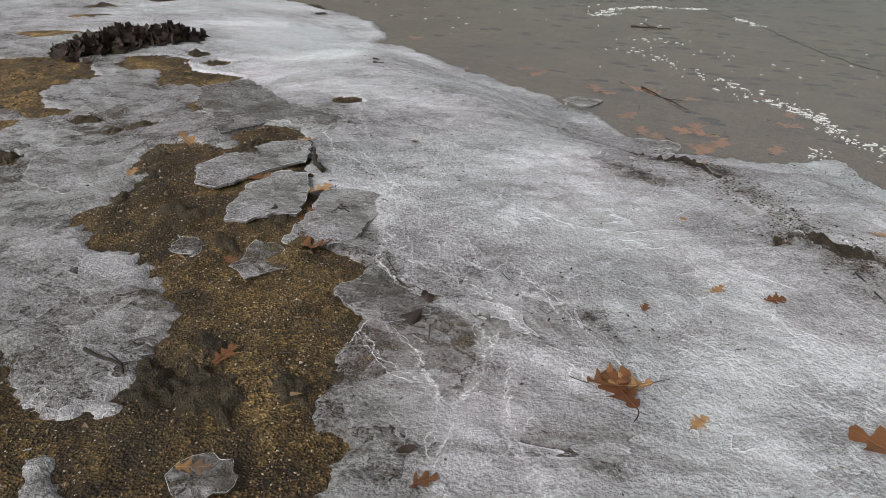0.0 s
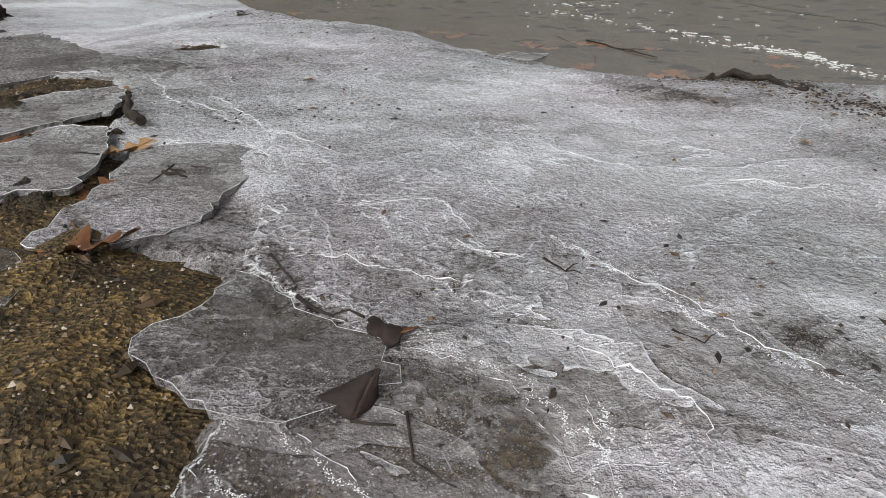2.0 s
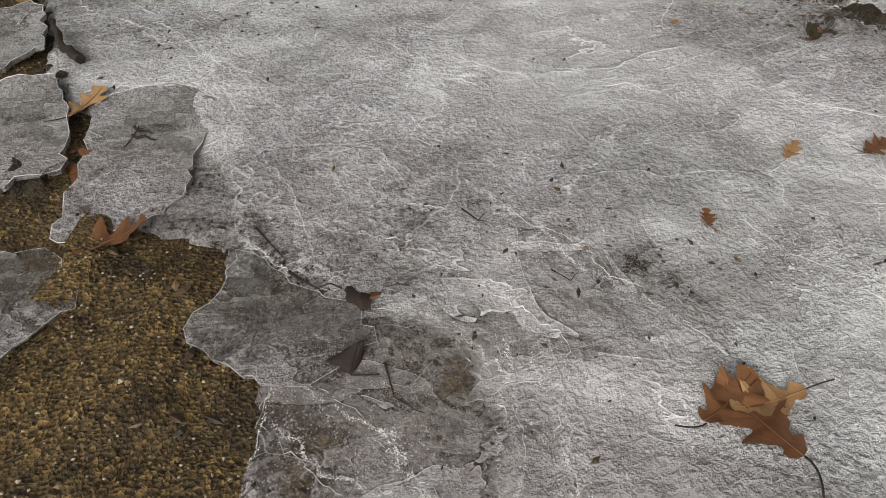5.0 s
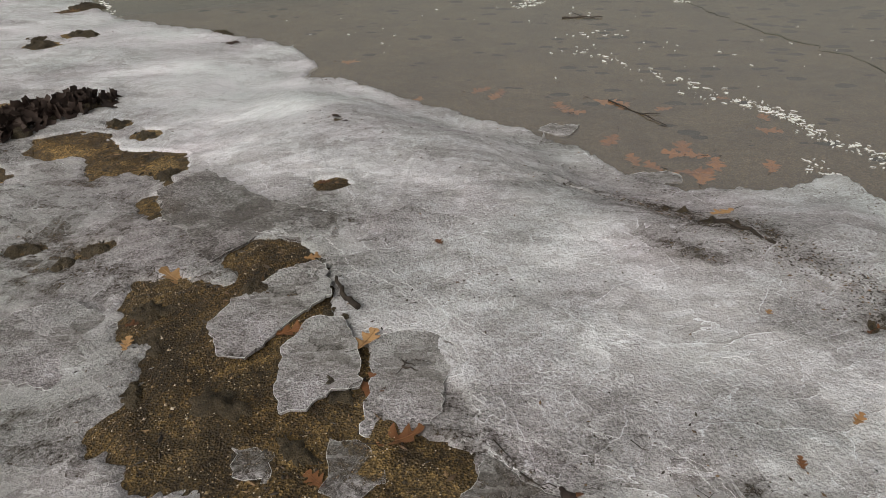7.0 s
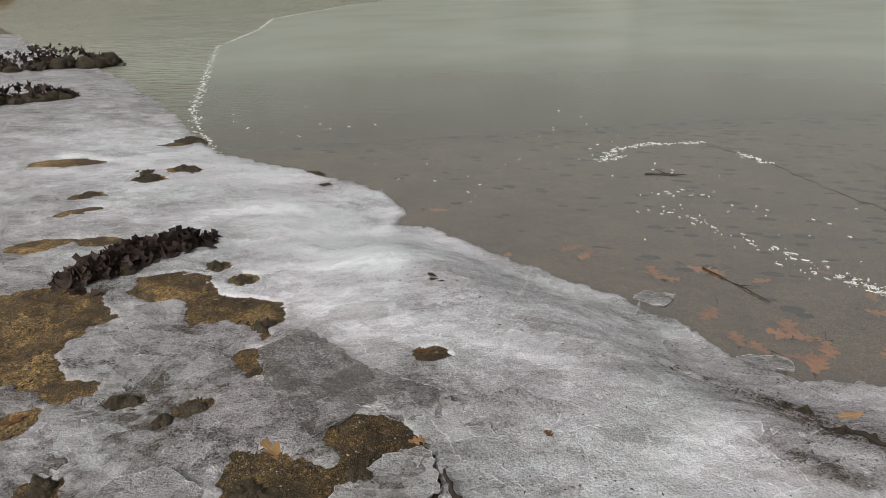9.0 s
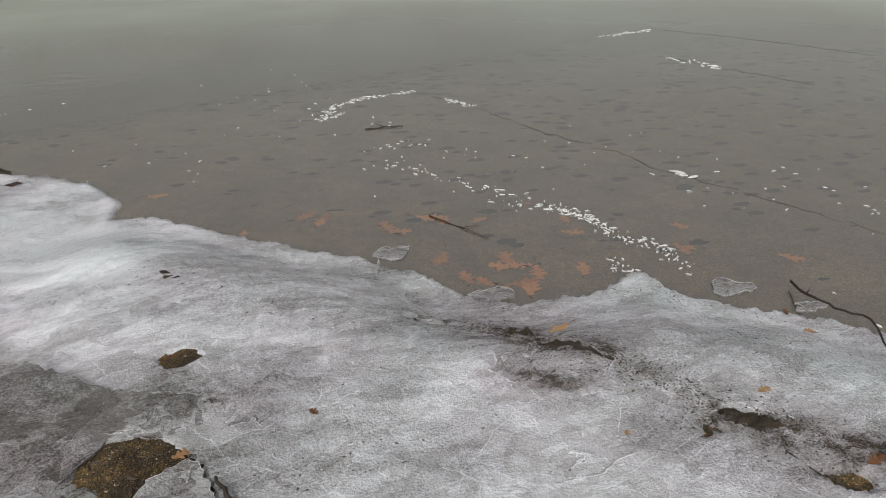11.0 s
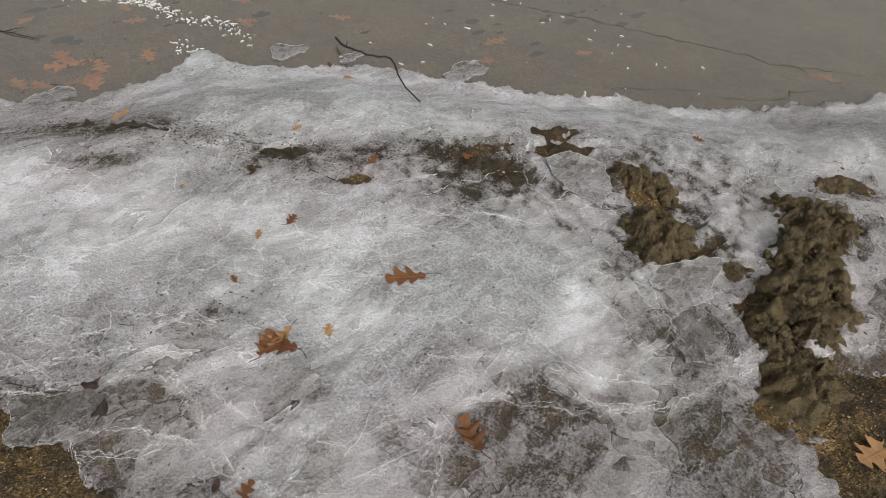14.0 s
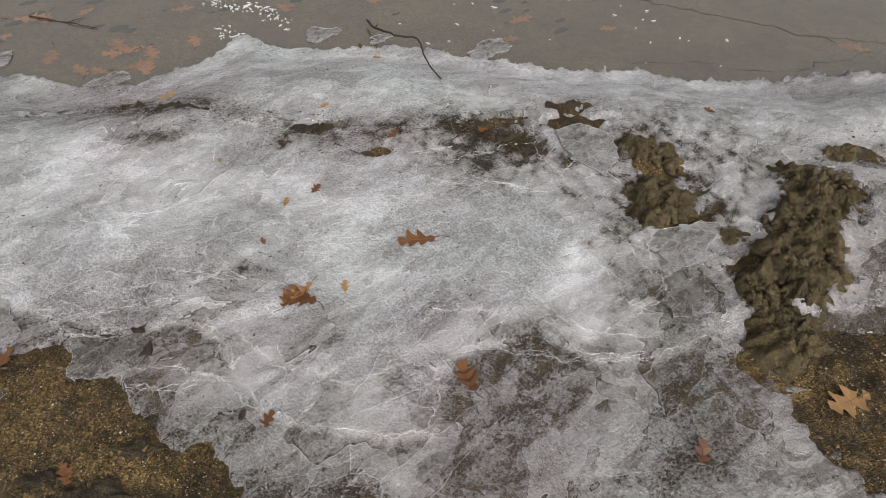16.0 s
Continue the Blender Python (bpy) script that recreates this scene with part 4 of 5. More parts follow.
# ---- twigs and sticks ----
def twig(pts, r, label, forks=(), name="twig"):
    thing = new(name)
    x0, y0 = pts[0][:2]
    z0 = put_on(x0, y0)
    thing.location = (x0, y0, z0)
    rel = []
    for p in pts:
        x, y = p[:2]
        up = p[2] if len(p) > 2 else 0.0
        ground_z = max(float(ice_height(np.array([x]), np.array([y]))[0]), WATER_Z)
        rel.append((x - x0, y - y0, ground_z - z0 + r + up))
    fine = []
    for a, b in zip(rel[:-1], rel[1:]):
        for k in range(4):
            fine.append(Vector(a).lerp(Vector(b), k / 4) + Vector(np.random.default_rng(int(1e4 * abs(a[0] + b[1])) + k).normal(0, r * .5, 3)))
    fine.append(Vector(rel[-1]))
    part("shaft", tube(fine, np.linspace(r, r * .45, len(fine)), 7), BARK, thing)
    for a, b in forks:
        base = Vector(rel[a])
        part("side_twig", tube([base, base + Vector(b) * .5 + Vector((0, 0, .002)), base + Vector(b)], [r * .6, r * .45, r * .2], 6), BARK, thing)
    return tagged(thing, label, "twig", "twigs on the shore")


twig([(2.12, 2.1, .02), (2.07, 1.96, .05), (2.1, 1.84, .06), (2.15, 1.72, .05), (2.07, 1.55, .02), (1.94, 1.28, 0)], .006, "long thin curved dark stick lying across the ice edge", [(1, (.03, .02, .01))], "stick")
twig([(.13, 1.04, .012), (.165, 1.03, .012)], .0028, "short dark twig on a white ice plate")
twig([(.125, 1.06, .012), (.155, 1.045, .012)], .0022, "short dark twig on a white ice plate")
twig([(.155, 1.065, .012), (.185, 1.055, .012)], .0014, "thin dark twig on a white ice plate")
twig([(.392, .775, .002), (.432, .745, .004)], .0022, "dark broken stick poking from the ice")
twig([(.6, .86), (.62, .84)], .0014, "tiny forked twig on the ice", [(1, (.012, .012, .003)), (1, (.014, -.008, .003))])
twig([(.7, .76), (.72, .74)], .0012, "tiny forked twig on the ice", [(1, (.01, .01, .003))])
twig([(.51, .65), (.52, .61), (.55, .59)], .0012, "thin curved dark twig on ice")
twig([(.26, .44), (.32, .43), (.4, .37)], .005, "dark damp stick on bare sand")
twig([(-.05, .37), (.05, .35), (.1, .3)], .004, "dark damp stick on bare sand", [(1, (-.05, .02, .004))])
twig([(.19, .34), (.23, .31)], .003, "pale yellow straw stalk on sand")
twig([(1.85, -.62), (1.83, -.7), (1.84, -.86)], .007, "dark wet stick beside a tan leaf")
twig([(.79, 3.18), (.92, 3.0), (1.02, 2.85)], .004, "dark sunken branch among leaves in the shallows", [(1, (.09, .0, .0))])
twig([(.62, 4.78), (.76, 4.8), (.9, 4.77)], .007, "dark crooked stick floating on the lake", [(1, (-.07, .03, .02))])
twig([(-.02, 1.25, .01), (-.07, 1.3, .012), (-.1, 1.36, .01)], .009, "short dark rotten log in a gap of the ice")
twig([(.9, 1.78, -.004), (.97, 1.69, .002), (1.07, 1.58, -.004)], .010, "dark rotten log frozen in the muddy seam")
twig([(1.33, 1.12), (1.38, 1.04), (1.46, 1.0)], .002, "thin dark twig on muddy ice")
twig([(1.78, .98), (1.84, .9), (1.88, .78)], .004, "dark root frozen along the muddy seam")
twig([(.34, .85), (.38, .8)], .0016, "short dark twig on ice")


# ---- soil, mud and litter ----
def heap(x, y, size, tall, mat, label, seed, name="soil_clump", stretch=1.0, turn=0.0, rings=14, around=36, clods=0):
    """One crumbly mass with an uneven outline, sunk a little into what it lies on."""
    r = np.random.default_rng(seed)
    thing = new(name)
    base = max(put_on(x, y), WATER_Z)
    thing.location = (x, y, base)
    a = np.linspace(0, math.tau, around, endpoint=False)
    edge = size * np.clip(1 + .9 * fractal(np.cos(a) + seed, np.sin(a), 1.7, 4, seed) + r.normal(0, .07, around), .3, 2)
    q = np.linspace(0, 1, rings)[1:, None]
    u, v = q * edge * np.cos(a) * stretch, q * edge * np.sin(a) / stretch
    px, py = x + u * math.cos(turn) - v * math.sin(turn), y + u * math.sin(turn) + v * math.cos(turn)
    ridge = 1 - np.abs(fractal(px, py, .8 / size, 3, seed + 5)) * 2.2
    crumb = .25 + .6 * np.clip(ridge, 0, 1) + .7 * fractal(px, py, 42, 4, seed + 9)
    pz = np.maximum(ground_height(px, py), WATER_Z) - base + tall * (1 - q**5) * crumb - .003 * q**4
    co = [(0, 0, tall * .6)] + np.stack([px - x, py - y, pz], -1).reshape(-1, 3).tolist()
    faces = [(0, 1 + k, 1 + (k + 1) % around) for k in range(around)]
    for i in range(rings - 2):
        for k in range(around):
            p, n = 1 + i * around + k, 1 + i * around + (k + 1) % around
            faces.append((p, p + around, n + around, n))
    me = bpy.data.meshes.new("mass")
    me.from_pydata(co, [], faces)
    part("mass", soft(me), mat, thing)
    if clods:
        bm = bmesh.new()
        for k in range(clods):
            a, d = r.uniform(0, math.tau), size * math.sqrt(r.random()) * 1.05
            cx, cy = x + d * math.cos(a), y + d * math.sin(a)
            c = min(.022, float(np.exp(r.normal(-4.75, .45))))
            up = max(put_on(cx, cy), WATER_Z) - base + tall * .55 * (1 - (d / size / 1.05) ** 4)
            lump(bm, (cx - x, cy - y, up), (c, c * r.uniform(.6, 1)), r, .7, 1)
        for f in bm.faces:
            f.smooth = False
        tagged(part("crumbled_mud", bm, mat, thing), kind="stuff")
    return tagged(thing, label, "soil", "soil clumps in the ice")


SPOTS = [
    (-1.26, 1.66, .05), (-1.07, 1.57, .045), (-.99, 1.65, .05), (-1.23, 1.25, .045), (-.17, 2.38, .03), (.54, 2.06, .03), (-.42, 2.58, .035), (-1.55, 2.77, .05),
    (-1.33, 2.62, .05), (-1.02, 2.2, .05), (.87, 1.95, .05), (.97, 1.71, .06), (.84, 1.55, .035), (1.33, 1.25, .06), (1.27, 1.29, .045), (1.4, 1.2, .04),
    (1.39, 1.02, .03), (1.2, 1.24, .025), (.87, 2.1, .03), (1.84, .92, .035), (1.87, .8, .035), (2.25, .8, .045), (2.14, .72, .04), (1.87, .71, .03),
    (2.14, .54, .045), (1.15, 1.48, .03), (1.1, 1.55, .03),
]
SPOTS += [
    (.85, .72, .018), (.52, .7, .022), (.69, .84, .02), (.22, 1.31, .017), (.22, 1.37, .013), (-2.83, 4.13, .09), (-2.69, 4.38, .1), (-3.0, 3.7, .06),
    (-2.92, 4.23, .08), (-3.27, 5.37, .12), (-1.52, 4.15, .05), (-1.72, 4.5, .06), (-.39, 2.54, .03), (2.82, -.04, .05), (2.9, .0, .05), (.2, .36, .05),
    (.12, .33, .05), (-.06, 1.23, .03), (1.05, 1.6, .025), (1.18, 1.26, .02), (.41, .46, .02), (-.6, 1.25, .04), (.5, 2.1, .02), (1.63, 1.62, .02),
    (.35, .4, .03), (.16, .45, .025), (-.57, 1.24, .045), (-.26, .92, .05), (-.48, .95, .04), (-.31, 1.32, .04), (-.52, 1.12, .035), (0, .97, .035), (-.05, .8, .03),
]
for n, (x, y, s) in enumerate(SPOTS):
    heap(x, y, s * (.85 if x > .5 else 1.25), .012 + s * (.42 if .75 < x < 1.6 and y > .9 else .16), SOIL, "dark damp soil and rotten bits poking through ice", 1500 + n, stretch=1.35, turn=-.6)
MUDS = [(2.03, .27, .08, 16), (1.97, .19, .07, 14), (2.08, .2, .06, 10), (2.08, -.03, .045, 8), (2.5, .0, .09, 16), (2.58, -.09, .08, 14), (2.4, -.1, .09, 18), (2.28, -.12, .09, 16), (2.24, -.21, .08, 14), (2.1, -.18, .09, 18), (2.06, -.27, .08, 14),
        (1.92, -.2, .06, 10), (1.9, -.3, .07, 14), (1.82, -.36, .07, 10), (2.2, .46, .05, 9), (2.23, .35, .05, 8), (2.16, -.3, .06, 9), (2.76, .0, .05, 8)]
for n, (x, y, s, c) in enumerate(MUDS):
    heap(x, y, s * 1.2, .018 + s * .45, MUD, "lumpy olive-brown sandy mud mound among broken ice", 1700 + n, "mud_mound", 1.15, n * .7, 26, 60, 60)


def litter_heap(x, y, length, width, turn, count, seed):
    r = np.random.default_rng(seed)
    base = put_on(x, y)
    thing = new("leaf_litter_heap")
    thing.location = (x, y, base)
    c, s = math.cos(turn), math.sin(turn)
    bm = bmesh.new()
    for k in range(26):
        u, v = r.uniform(-.85, .85) * length, r.normal(0, .35) * width
        size = width * r.uniform(.3, .55)
        lump(bm, (u * c - v * s, u * s + v * c, size * .2), (size, size * .8), r, .6)
    part("core", bm, SOIL, thing)
    bm = bmesh.new()
    for k in range(count):
        u, v = r.uniform(-1, 1) * length, r.normal(0, .45) * width
        top = width * .75 * max(.1, 1 - (u / length) ** 2) * max(.15, 1 - (v / width) ** 2)
        at = Vector((u * c - v * s, u * s + v * c, max(.01, top * r.uniform(.5, 1.15))))
        rot = Euler(r.uniform(-1.3, 1.3, 3) * Vector((1, 1, 2.4))).to_matrix()
        size, rows = r.uniform(.025, .06), []
        for i in range(5):
            t = i / 4 - .5
            w = .36 * math.cos(t * 2.6) * (1 + .5 * math.cos(i * 2.9))
            rows.append([bm.verts.new(at + rot @ (Vector((t, q * w, .35 * abs(q) * w + .5 * t * t)) * size * 2)) for q in (-1, 0, 1)])
        for a, b in zip(rows[:-1], rows[1:]):
            for q in (0, 1):
                bm.faces.new((a[q], a[q + 1], b[q + 1], b[q])).smooth = True
    part("loose_leaves", bm, ROT, thing, "matted dark rotten leaves")
    for k in range(9):
        u, v, a = r.uniform(-1, 1) * length, r.normal(0, .4) * width, r.uniform(0, 6.3)
        p = Vector((u * c - v * s, u * s + v * c, width * .35))
        d = Vector((math.cos(a), math.sin(a), r.uniform(-.1, .35))) * r.uniform(.06, .16)
        part("stalk", tube([p - d * .5, p, p + d * .5], [.0025, .002, .001], 5), BARK, thing)
    return tagged(thing, "heap of matted dark wet leaves on sand and ice", "leaf litter", "leaf litter heaps")


litter_heap(-2.0, 2.72, .34, .11, 1.1, 260, 61)
litter_heap(-1.85, 2.98, .16, .08, .5, 90, 62)
litter_heap(-8.6, 9.95, 1.1, .45, .7, 220, 63)
litter_heap(-6.4, 6.9, .6, .25, .9, 120, 64)

def crumb_material(name, stops):
    k = Mat(name)
    k.put(base_color=k.ramp(k.island(), stops), roughness=.6)
    return k.m


r = np.random.default_rng(8)
pts = np.stack([r.uniform(-1.1, 2.7, 120000), r.uniform(-.9, 1.75, 120000)], -1)
pts = pts[bare(pts[:, 0], pts[:, 1]) > -0.01][:16000]
size = r.uniform(.0009, .0026, len(pts)) * np.where(r.random(len(pts)) < .04, 2.2, 1)
GRIT = crumb_material("grit_stone", [(0.0, (.03, .022, .012)), (.4, (.12, .083, .038)), (.75, (.22, .155, .078)), (.97, (.5, .44, .36))])
crumbs("grit", pts, ground_height(pts[:, 0], pts[:, 1]), size, GRIT, "coarse brown sand grains and tiny stones", "sand", seed=1)
near = [r.normal((x, y), (.09, .07), (34, 2)) for x, y, s in SPOTS]
for (ax, ay), (bx, by) in zip(DIRT[:-1], DIRT[1:]):
    near.append(np.linspace((ax, ay), (bx, by), 260) + r.normal(0, .045, (260, 2)))
near.append(np.stack([r.uniform(-1.2, 2.7, 900), r.uniform(-.4, 2.6, 900)], -1))
for (ax, ay), (bx, by) in zip(SHORE[12:30], SHORE[13:31]):
    near.append(np.linspace((ax, ay), (bx, by), 14) + r.normal((-.04, -.05), .03, (14, 2)))
pts = np.concatenate(near)
pts = pts[off_shore(pts[:, 0], pts[:, 1]) < -.01]
size = np.minimum(np.exp(r.normal(-6.4, .45, len(pts))), .003)
z = np.maximum(ice_height(pts[:, 0], pts[:, 1]), ground_height(pts[:, 0], pts[:, 1]))
DEBRIS = crumb_material("shore_debris", [(0.0, (.012, .010, .008)), (.6, (.04, .028, .018)), (.85, (.10, .06, .03)), (.97, (.22, .14, .07))])
crumbs("ice_debris", pts, z, size, DEBRIS, "dark crumbs of soil and leaf bits on the ice", "debris", 3.0, 2)
pts = np.stack([r.uniform(-2.5, 2.7, 60000), r.uniform(-.9, 2.8, 60000)], -1)
pts = pts[bare(pts[:, 0], pts[:, 1]) > -0.02]
pts = pts[fractal(pts[:, 0], pts[:, 1], 5, 4, 17) > r.uniform(-.1, .5, len(pts))][:3600]
size = np.minimum(np.exp(r.normal(-6.0, .5, len(pts))), .006)
crumbs("sand_debris", pts, ground_height(pts[:, 0], pts[:, 1]), size, DEBRIS, "dark soil crumbs and rotten bits on the sand", "debris", 3.5, 3)

# dark rotten bits on the lake bed, under the clear skin of ice
r = np.random.default_rng(19)
bm = bmesh.new()
made = 0
while made < 1900:
    x, y = r.uniform(-5, 9), r.uniform(1.5, 12)
    s = float(off_shore(np.array([x]), np.array([y]))[0])
    if s < .35 or s > 8.5 or r.random() > .25 + .5 * math.exp(-((s - 2.6) / 1.6) ** 2) + .2:
        continue
    z, big = put_on(x, y), r.uniform(.008, .045) * (1 + s * .08)
    ring = [bm.verts.new((x + big * 1.5 * math.cos(a) * r.uniform(.6, 1.1), y + big * .8 * math.sin(a) * r.uniform(.6, 1.1), z + .001)) for a in np.linspace(0, math.tau, 9)[:-1]]
    top = bm.verts.new((x, y, z + big * .25))
    for k in range(8):
        bm.faces.new((ring[k], ring[(k + 1) % 8], top)).smooth = True
    made += 1
tagged(part("sunken_bits", bm, plain_material("sunken_dirt", (.022, .020, .015), .8, .4, 20)), "dark rotten bits lying on the lake bed", "debris", kind="stuff")


# ---- foam and cracks in the lake's ice skin ----
def foam_bits(lines, per, spread, lo, hi, seed, label):
    r = np.random.default_rng(seed)
    bm = bmesh.new()
    for pts in lines:
        for (ax, ay), (bx, by) in zip(pts[:-1], pts[1:]):
            for k in range(max(2, int(per * math.hypot(bx - ax, by - ay)))):
                t = r.random()
                x, y = ax + (bx - ax) * t + r.normal(0, spread), ay + (by - ay) * t + r.normal(0, spread)
                s, z = r.uniform(lo, hi), WATER_Z + .0012 + r.uniform(0, .0025)
                n, way = 9, np.exp(1j * (math.atan2(by - ay, bx - ax) + r.normal(0, .8)))
                rim = [way * (1.9 * s * math.cos(a) * r.uniform(.4, 1.2) + .7j * s * math.sin(a) * r.uniform(.4, 1.2)) for a in np.linspace(0, math.tau, n + 1)[:-1]]
                low = [bm.verts.new((x + q.real, y + q.imag, z)) for q in rim]
                top = [bm.verts.new((x + q.real * .8, y + q.imag * .8, z + min(.002, s * .2) + r.uniform(0, .0006))) for q in rim]
                for i in range(n):
                    bm.faces.new((low[i], low[(i + 1) % n], top[(i + 1) % n], top[i]))
                bm.faces.new(top)
    return tagged(part("foam", bm, FOAM), label, "foam", "foam on the lake", "stuff")


foam_bits([[(.33, 5.12), (.44, 5.45), (.69, 5.68), (1.14, 5.75)], [(1.33, 5.47), (1.52, 5.18)], [(.33, 5.1), (.5, 5.25)]], 130, .022, .003, .014, 3, "broken white foam line on the ice skin")
foam_bits([[(.64, 4.33), (.91, 4.36)], [(.68, 4.05), (.94, 3.73), (1.11, 3.49), (1.25, 3.32), (1.27, 3.18)], [(1.2, 3.4), (1.44, 3.09)]], 50, .05, .002, .013, 4, "scattered white foam flecks in the shallows")
foam_bits([[(1.44, 3.09), (1.57, 2.98), (1.61, 2.82), (1.66, 2.65), (1.76, 2.59), (1.79, 2.35)], [(1.5, 2.52), (1.54, 2.33)], [(1.4, 3.2), (1.6, 2.9)]], 170, .03, .002, .010, 5, "thick white foam streak near the shore")
foam_bits([[(-.4, 6.6), (1.5, 3.4)], [(2.0, 4.4), (3.3, 2.2)], [(-3.3, 5.7), (-1.8, 6.2)], [(2.6, 3.3), (3.5, 1.6)], [(2.4, 2.3), (3.8, .9)], [(-1.2, 4.4), (-.2, 4.4)]], 14, .35, .003, .011, 6, "tiny white bubbles frozen in the lake skin")
foam_bits([[(3.75, 7.67), (4.1, 7.8), (4.58, 7.87)], [(3.87, 6.34), (4.1, 5.82)], [(2.3, 3.44), (2.4, 3.3)]], 40, .04, .008, .03, 7, "pale foam streaks far out on the ice")
foam_bits([[(x, y) for x, y in LAKE_EDGE[:7]]], 30, .03, .006, .022, 8, "white crumbled rim of the lake ice")
CRACKS = [[(1.14, 5.75), (1.54, 5.18), (1.76, 4.49), (2.05, 4.04), (2.3, 3.44), (2.53, 3.1)], [(4.58, 7.87), (5.16, 7.1), (5.8, 5.9)], [(3.83, 6.47), (4.1, 5.82), (4.5, 5)], [(2.52, 3.06), (2.7, 2.75), (2.8, 2.57), (3, 2.24), (3.2, 1.97), (3.6, 1.23), (3.76, .96), (3.85, .71), (4.16, .37)],
          [(4.15, 2.7), (4.35, 2.35), (4.5, 2.04)], [(2.91, 1.06), (3.22, .84), (3.4, .59), (3.97, .42)]]
for n, pts in enumerate(CRACKS):
    fine = jag(pts, .06, .016, 700 + n)
    bm = tube([(x, y, WATER_Z + .001) for x, y in fine], np.random.default_rng(n).uniform(.0004, .0045, len(fine)), 4)
    tagged(part("ice_crack", bm, plain_material("crack_dirt", (.10, .105, .085), .7, .4, 8)), "dark dirt-filled crack in the lake's ice skin", "crack", "cracks in the lake ice", "stuff")

# ---- the far shore ----
GRASS = plain_material("winter_bank", (.060, .050, .030), .9, .5, .15)
BEACH = plain_material("far_beach", (.20, .155, .10), .9, .2, .4)
TRUNK = bark_material("tree_bark", (.035, .030, .026), (.10, .088, .075))
NEEDLE = plain_material("conifer_needles", (.020, .034, .020), .8, .5, 2)


def shore_at(x):
    fx, fy = zip(*FAR)
    return float(np.interp(x, fx, fy))


xs = np.linspace(-70, 260, 160)
verts, faces = [], []
for x in xs:
    y = shore_at(x)
    w = .8 * float(fractal(np.array([x]), np.array([0.0]), .11, 3, 4)[0])
    for d, up in ((-.4 + w, .02), (1.4 + w, .3), (3.5 + w, .75), (9, 3.2), (30, 9), (70, 15)):
        verts.append((x, y + d, WATER_Z + up + (.5 * float(fractal(np.array([x]), np.array([d])[:1], .2, 3, 8)[0]) if d > 5 else 0)))
for i in range(len(xs) - 1):
    for k in range(5):
        a = i * 6 + k
        faces.append((a, a + 6, a + 7, a + 1))
me = bpy.data.meshes.new("far_bank")
me.from_pydata(verts, [], faces)
me.materials.append(BEACH)
me.materials.append(GRASS)
for f in me.polygons:
    f.material_index, f.use_smooth = (0 if f.index % 5 < 2 else 1), True
tagged(part("far_bank", me, None), "far lake shore with a sandy beach and brown slope", "bank", kind="structure")


def bare_tree(x, y, z, tall, seed, evergreen=False):
    r = np.random.default_rng(seed)
    thing = new("tree")
    thing.location = (x, y, z)
    bm = tube([(0, 0, -.3), (tall * .01 * r.normal(), 0, tall * .4), (tall * .03 * r.normal(), tall * .02 * r.normal(), tall)], [tall * .018, tall * .012, tall * .002], 7)
    part("trunk", bm, TRUNK, thing)
    bm = bmesh.new()
    if evergreen:
        for k in range(150):
            t = r.uniform(.12, .98)
            a, d = r.uniform(0, 6.3), tall * .19 * (1 - t) * r.uniform(.5, 1.1)
            p = Vector((d * math.cos(a), d * math.sin(a), tall * t - d * .3))
            lump(bm, p, (tall * .035 * (1.2 - t), tall * .03 * (1.2 - t)), r, .5, 1)
        part("crown", bm, NEEDLE, thing)
    else:
        for k in range(26):
            t = r.uniform(.25, .95)
            a, d = r.uniform(0, 6.3), tall * r.uniform(.10, .26) * (1.1 - t * .6)
            p = Vector((0, 0, tall * t))
            q = p + Vector((d * math.cos(a), d * math.sin(a), d * r.uniform(.5, 1.2)))
            tube([p, p.lerp(q, .5) + Vector((0, 0, -d * .05)), q], [tall * .006 * (1.2 - t), tall * .004 * (1.2 - t), tall * .001], 4, bm)
            for j in range(4):
                b = p.lerp(q, r.uniform(.3, 1))
                e = b + Vector((r.normal(0, .3), r.normal(0, .3), r.uniform(.1, .6))) * d * .6
                tube([b, e], [tall * .0018, tall * .0006], 3, bm)
        part("crown", bm, TRUNK, thing, "bare winter branches")
    return tagged(thing, "dark evergreen tree on the far shore" if evergreen else "leafless winter tree on the far shore", "tree", "trees on the far shore")


r = np.random.default_rng(31)
for n in range(64):
    x = -66 + n * 2.6 + r.normal(0, 1.2)
    d = r.uniform(6, 40)
    bare_tree(x, shore_at(x) + d, WATER_Z + (.75 + (d - 3.5) * .33 if d < 30 else 9 + (d - 30) * .15) - .2, r.uniform(9, 17), 2000 + n, n % 5 == 3)


def boat(x, turn, length, rgb, label):
    y = shore_at(x) + 2.2
    thing = new("boat")
    thing.matrix_world = pose(x, y, WATER_Z + .5, 0, 0, turn)
    bm, rows = bmesh.new(), []
    for i in range(9):
        t = i / 8 * 2 - 1
        w = .16 * length * (1 - abs(t) ** 2.5) + .01
        rows.append([bm.verts.new((t * length / 2, s * w * k, h + .10 * length * t * t * (h > 0))) for s, k, h in ((-1, 1, .38), (-1, .75, .1), (0, 1, 0), (1, .75, .1), (1, 1, .38))])
    for a, b in zip(rows[:-1], rows[1:]):
        for k in range(4):
            bm.faces.new((a[k], b[k], b[k + 1], a[k + 1])).smooth = True
    part("hull", bm, plain_material("boat_paint", rgb, .4, .1), thing)
    for t in (-.2, .2):
        bm = bmesh.new()
        bmesh.ops.create_cube(bm, size=1, matrix=Matrix.Translation((t * length, 0, .3)) @ Matrix.Diagonal((.25, .28 * length, .04, 1)))
        part("thwart", bm, plain_material("boat_seat", (.35, .3, .25)), thing)
    return tagged(thing, label, "boat", "boats on the far beach")


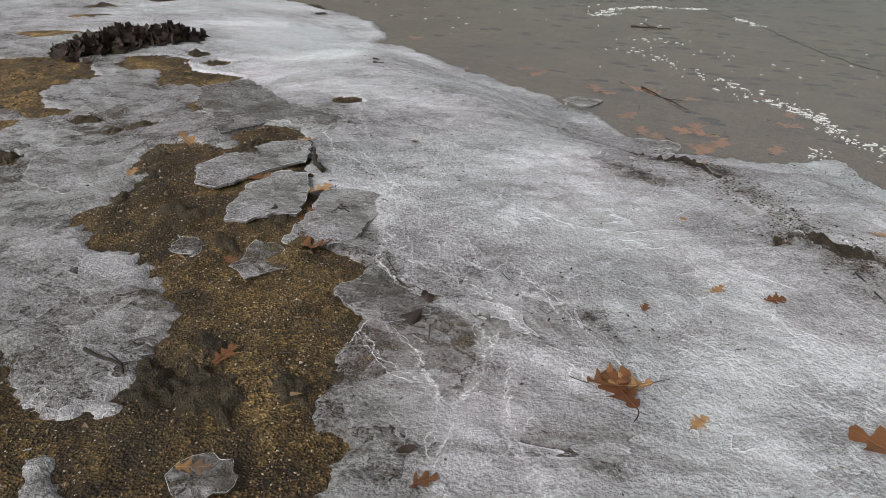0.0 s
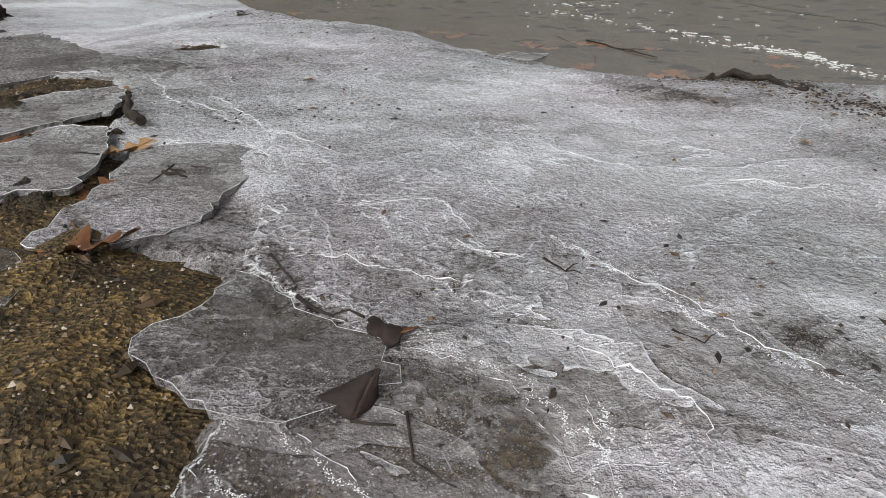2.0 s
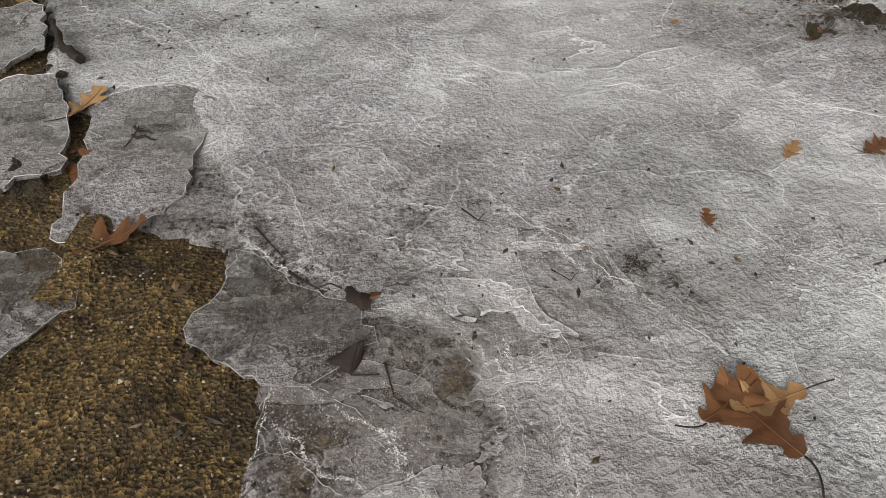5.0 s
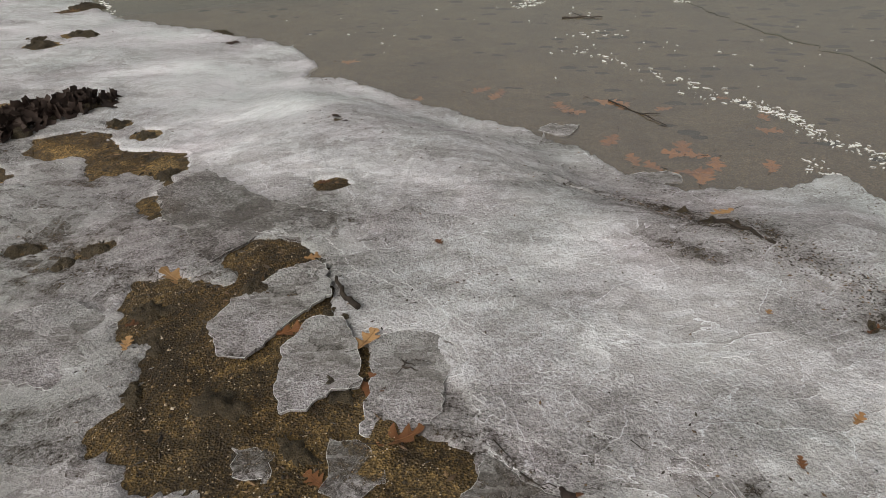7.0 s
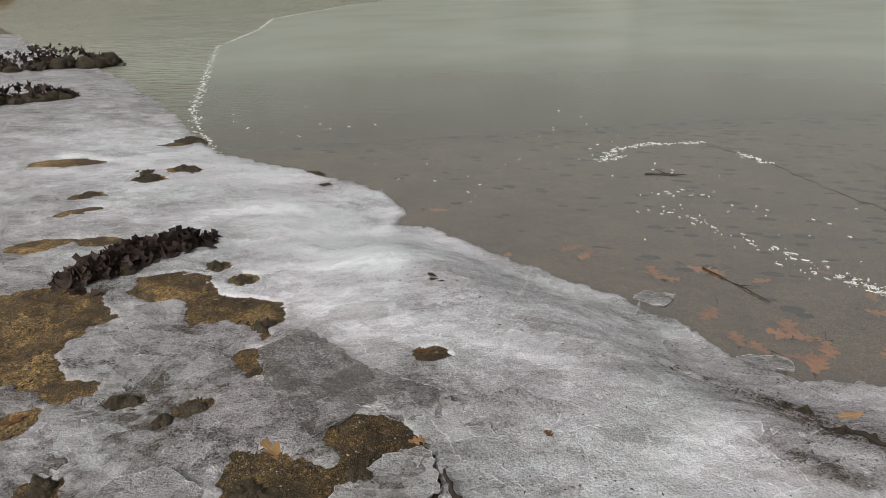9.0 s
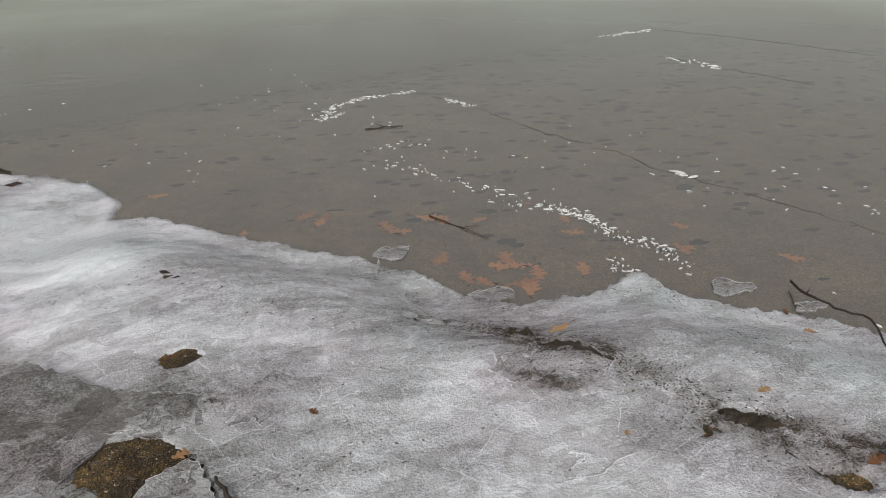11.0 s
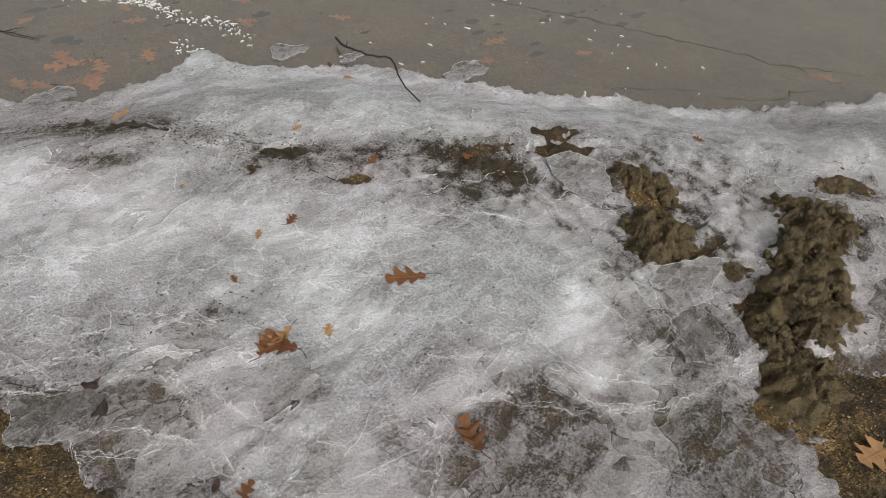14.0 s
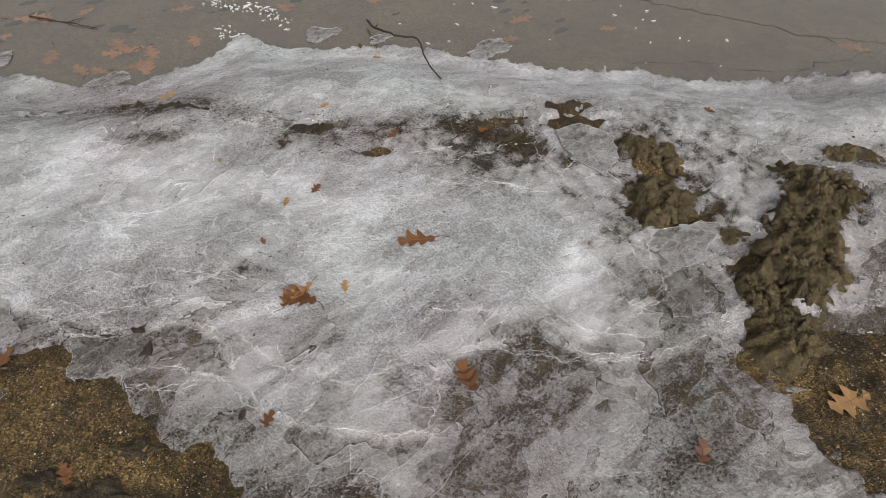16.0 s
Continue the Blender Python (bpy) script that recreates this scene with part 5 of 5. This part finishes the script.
for x, turn, length, rgb, label in [(-14, 20, 5.0, (.75, .76, .76), "white rowing boat drawn up on the far beach"), (-26, 10, 3.2, (.55, .12, .05), "orange kayak on the far beach"), (-9, 5, 3.5, (.12, .22, .5), "blue rowing boat on the far beach"),
                                    (-3, 12, 3.4, (.5, .14, .06), "red canoe on the far beach"), (6, 60, 3.6, (.2, .45, .6), "pale blue dinghy on the far beach"), (12, 15, 4.2, (.6, .6, .6), "grey rowing boat drawn up on the far beach"), (22, 10, 4.0, (.5, .5, .45), "grey dinghy on the far beach")]:
    boat(x, turn, length, rgb, label)


def cottage(x, d, wide, deep, tall, rgb, label):
    thing = new("cottage")
    z = WATER_Z + .75 + (d - 3.5) * .33
    thing.location = (x, shore_at(x) + d, z)
    bm = bmesh.new()
    bmesh.ops.create_cube(bm, size=1, matrix=Matrix.Translation((0, 0, tall / 2 - .6)) @ Matrix.Diagonal((wide, deep, tall + 1.2, 1)))
    part("wall", bm, plain_material("clapboard", rgb, .7, .12, 2), thing)
    bm = bmesh.new()
    h = wide * .28
    ring = [(-wide / 2 - .4, tall), (0, tall + h), (wide / 2 + .4, tall), (wide / 2 + .4, tall + .18), (0, tall + h + .2), (-wide / 2 - .4, tall + .18)]
    front = [bm.verts.new((a, -deep / 2 - .4, b)) for a, b in ring]
    back = [bm.verts.new((a, deep / 2 + .4, b)) for a, b in ring]
    bm.faces.new(front)
    bm.faces.new(back[::-1])
    for k in range(6):
        bm.faces.new((front[k], back[k], back[(k + 1) % 6], front[(k + 1) % 6]))
    bmesh.ops.recalc_face_normals(bm, faces=bm.faces[:])
    part("roof", bm, plain_material("roof_shingle", (.06, .055, .05), .9, .3, 3), thing)
    for k in (-.3, 0, .3):
        bm = bmesh.new()
        bmesh.ops.create_cube(bm, size=1, matrix=Matrix.Translation((k * wide, -deep / 2 - .02, tall * .55)) @ Matrix.Diagonal((wide * .14, .08, tall * .34, 1)))
        w = part("window", bm, plain_material("window_trim", (.7, .7, .68)), thing)
        bm = bmesh.new()
        bmesh.ops.create_cube(bm, size=1, matrix=Matrix.Translation((k * wide, -deep / 2 - .05, tall * .55)) @ Matrix.Diagonal((wide * .11, .06, tall * .28, 1)))
        part("pane", bm, plain_material("dark_glass", (.02, .025, .03), .1), w)
    return tagged(thing, label, "house", "cottages on the far shore")


for x, d, wide, deep, tall, rgb, label in [(-36, 14, 9, 7, 4.5, (.12, .10, .08), "dark brown wooden cottage on the far slope"), (-18, 16, 8, 6, 4, (.3, .29, .27), "grey clapboard cottage on the far slope"),
                                           (2, 18, 10, 7, 5, (.5, .5, .48), "pale grey lakeside house on the far slope"), (16, 15, 8, 6, 4.5, (.15, .2, .25), "blue-grey cottage on the far slope")]:
    cottage(x, d, wide, deep, tall, rgb, label)
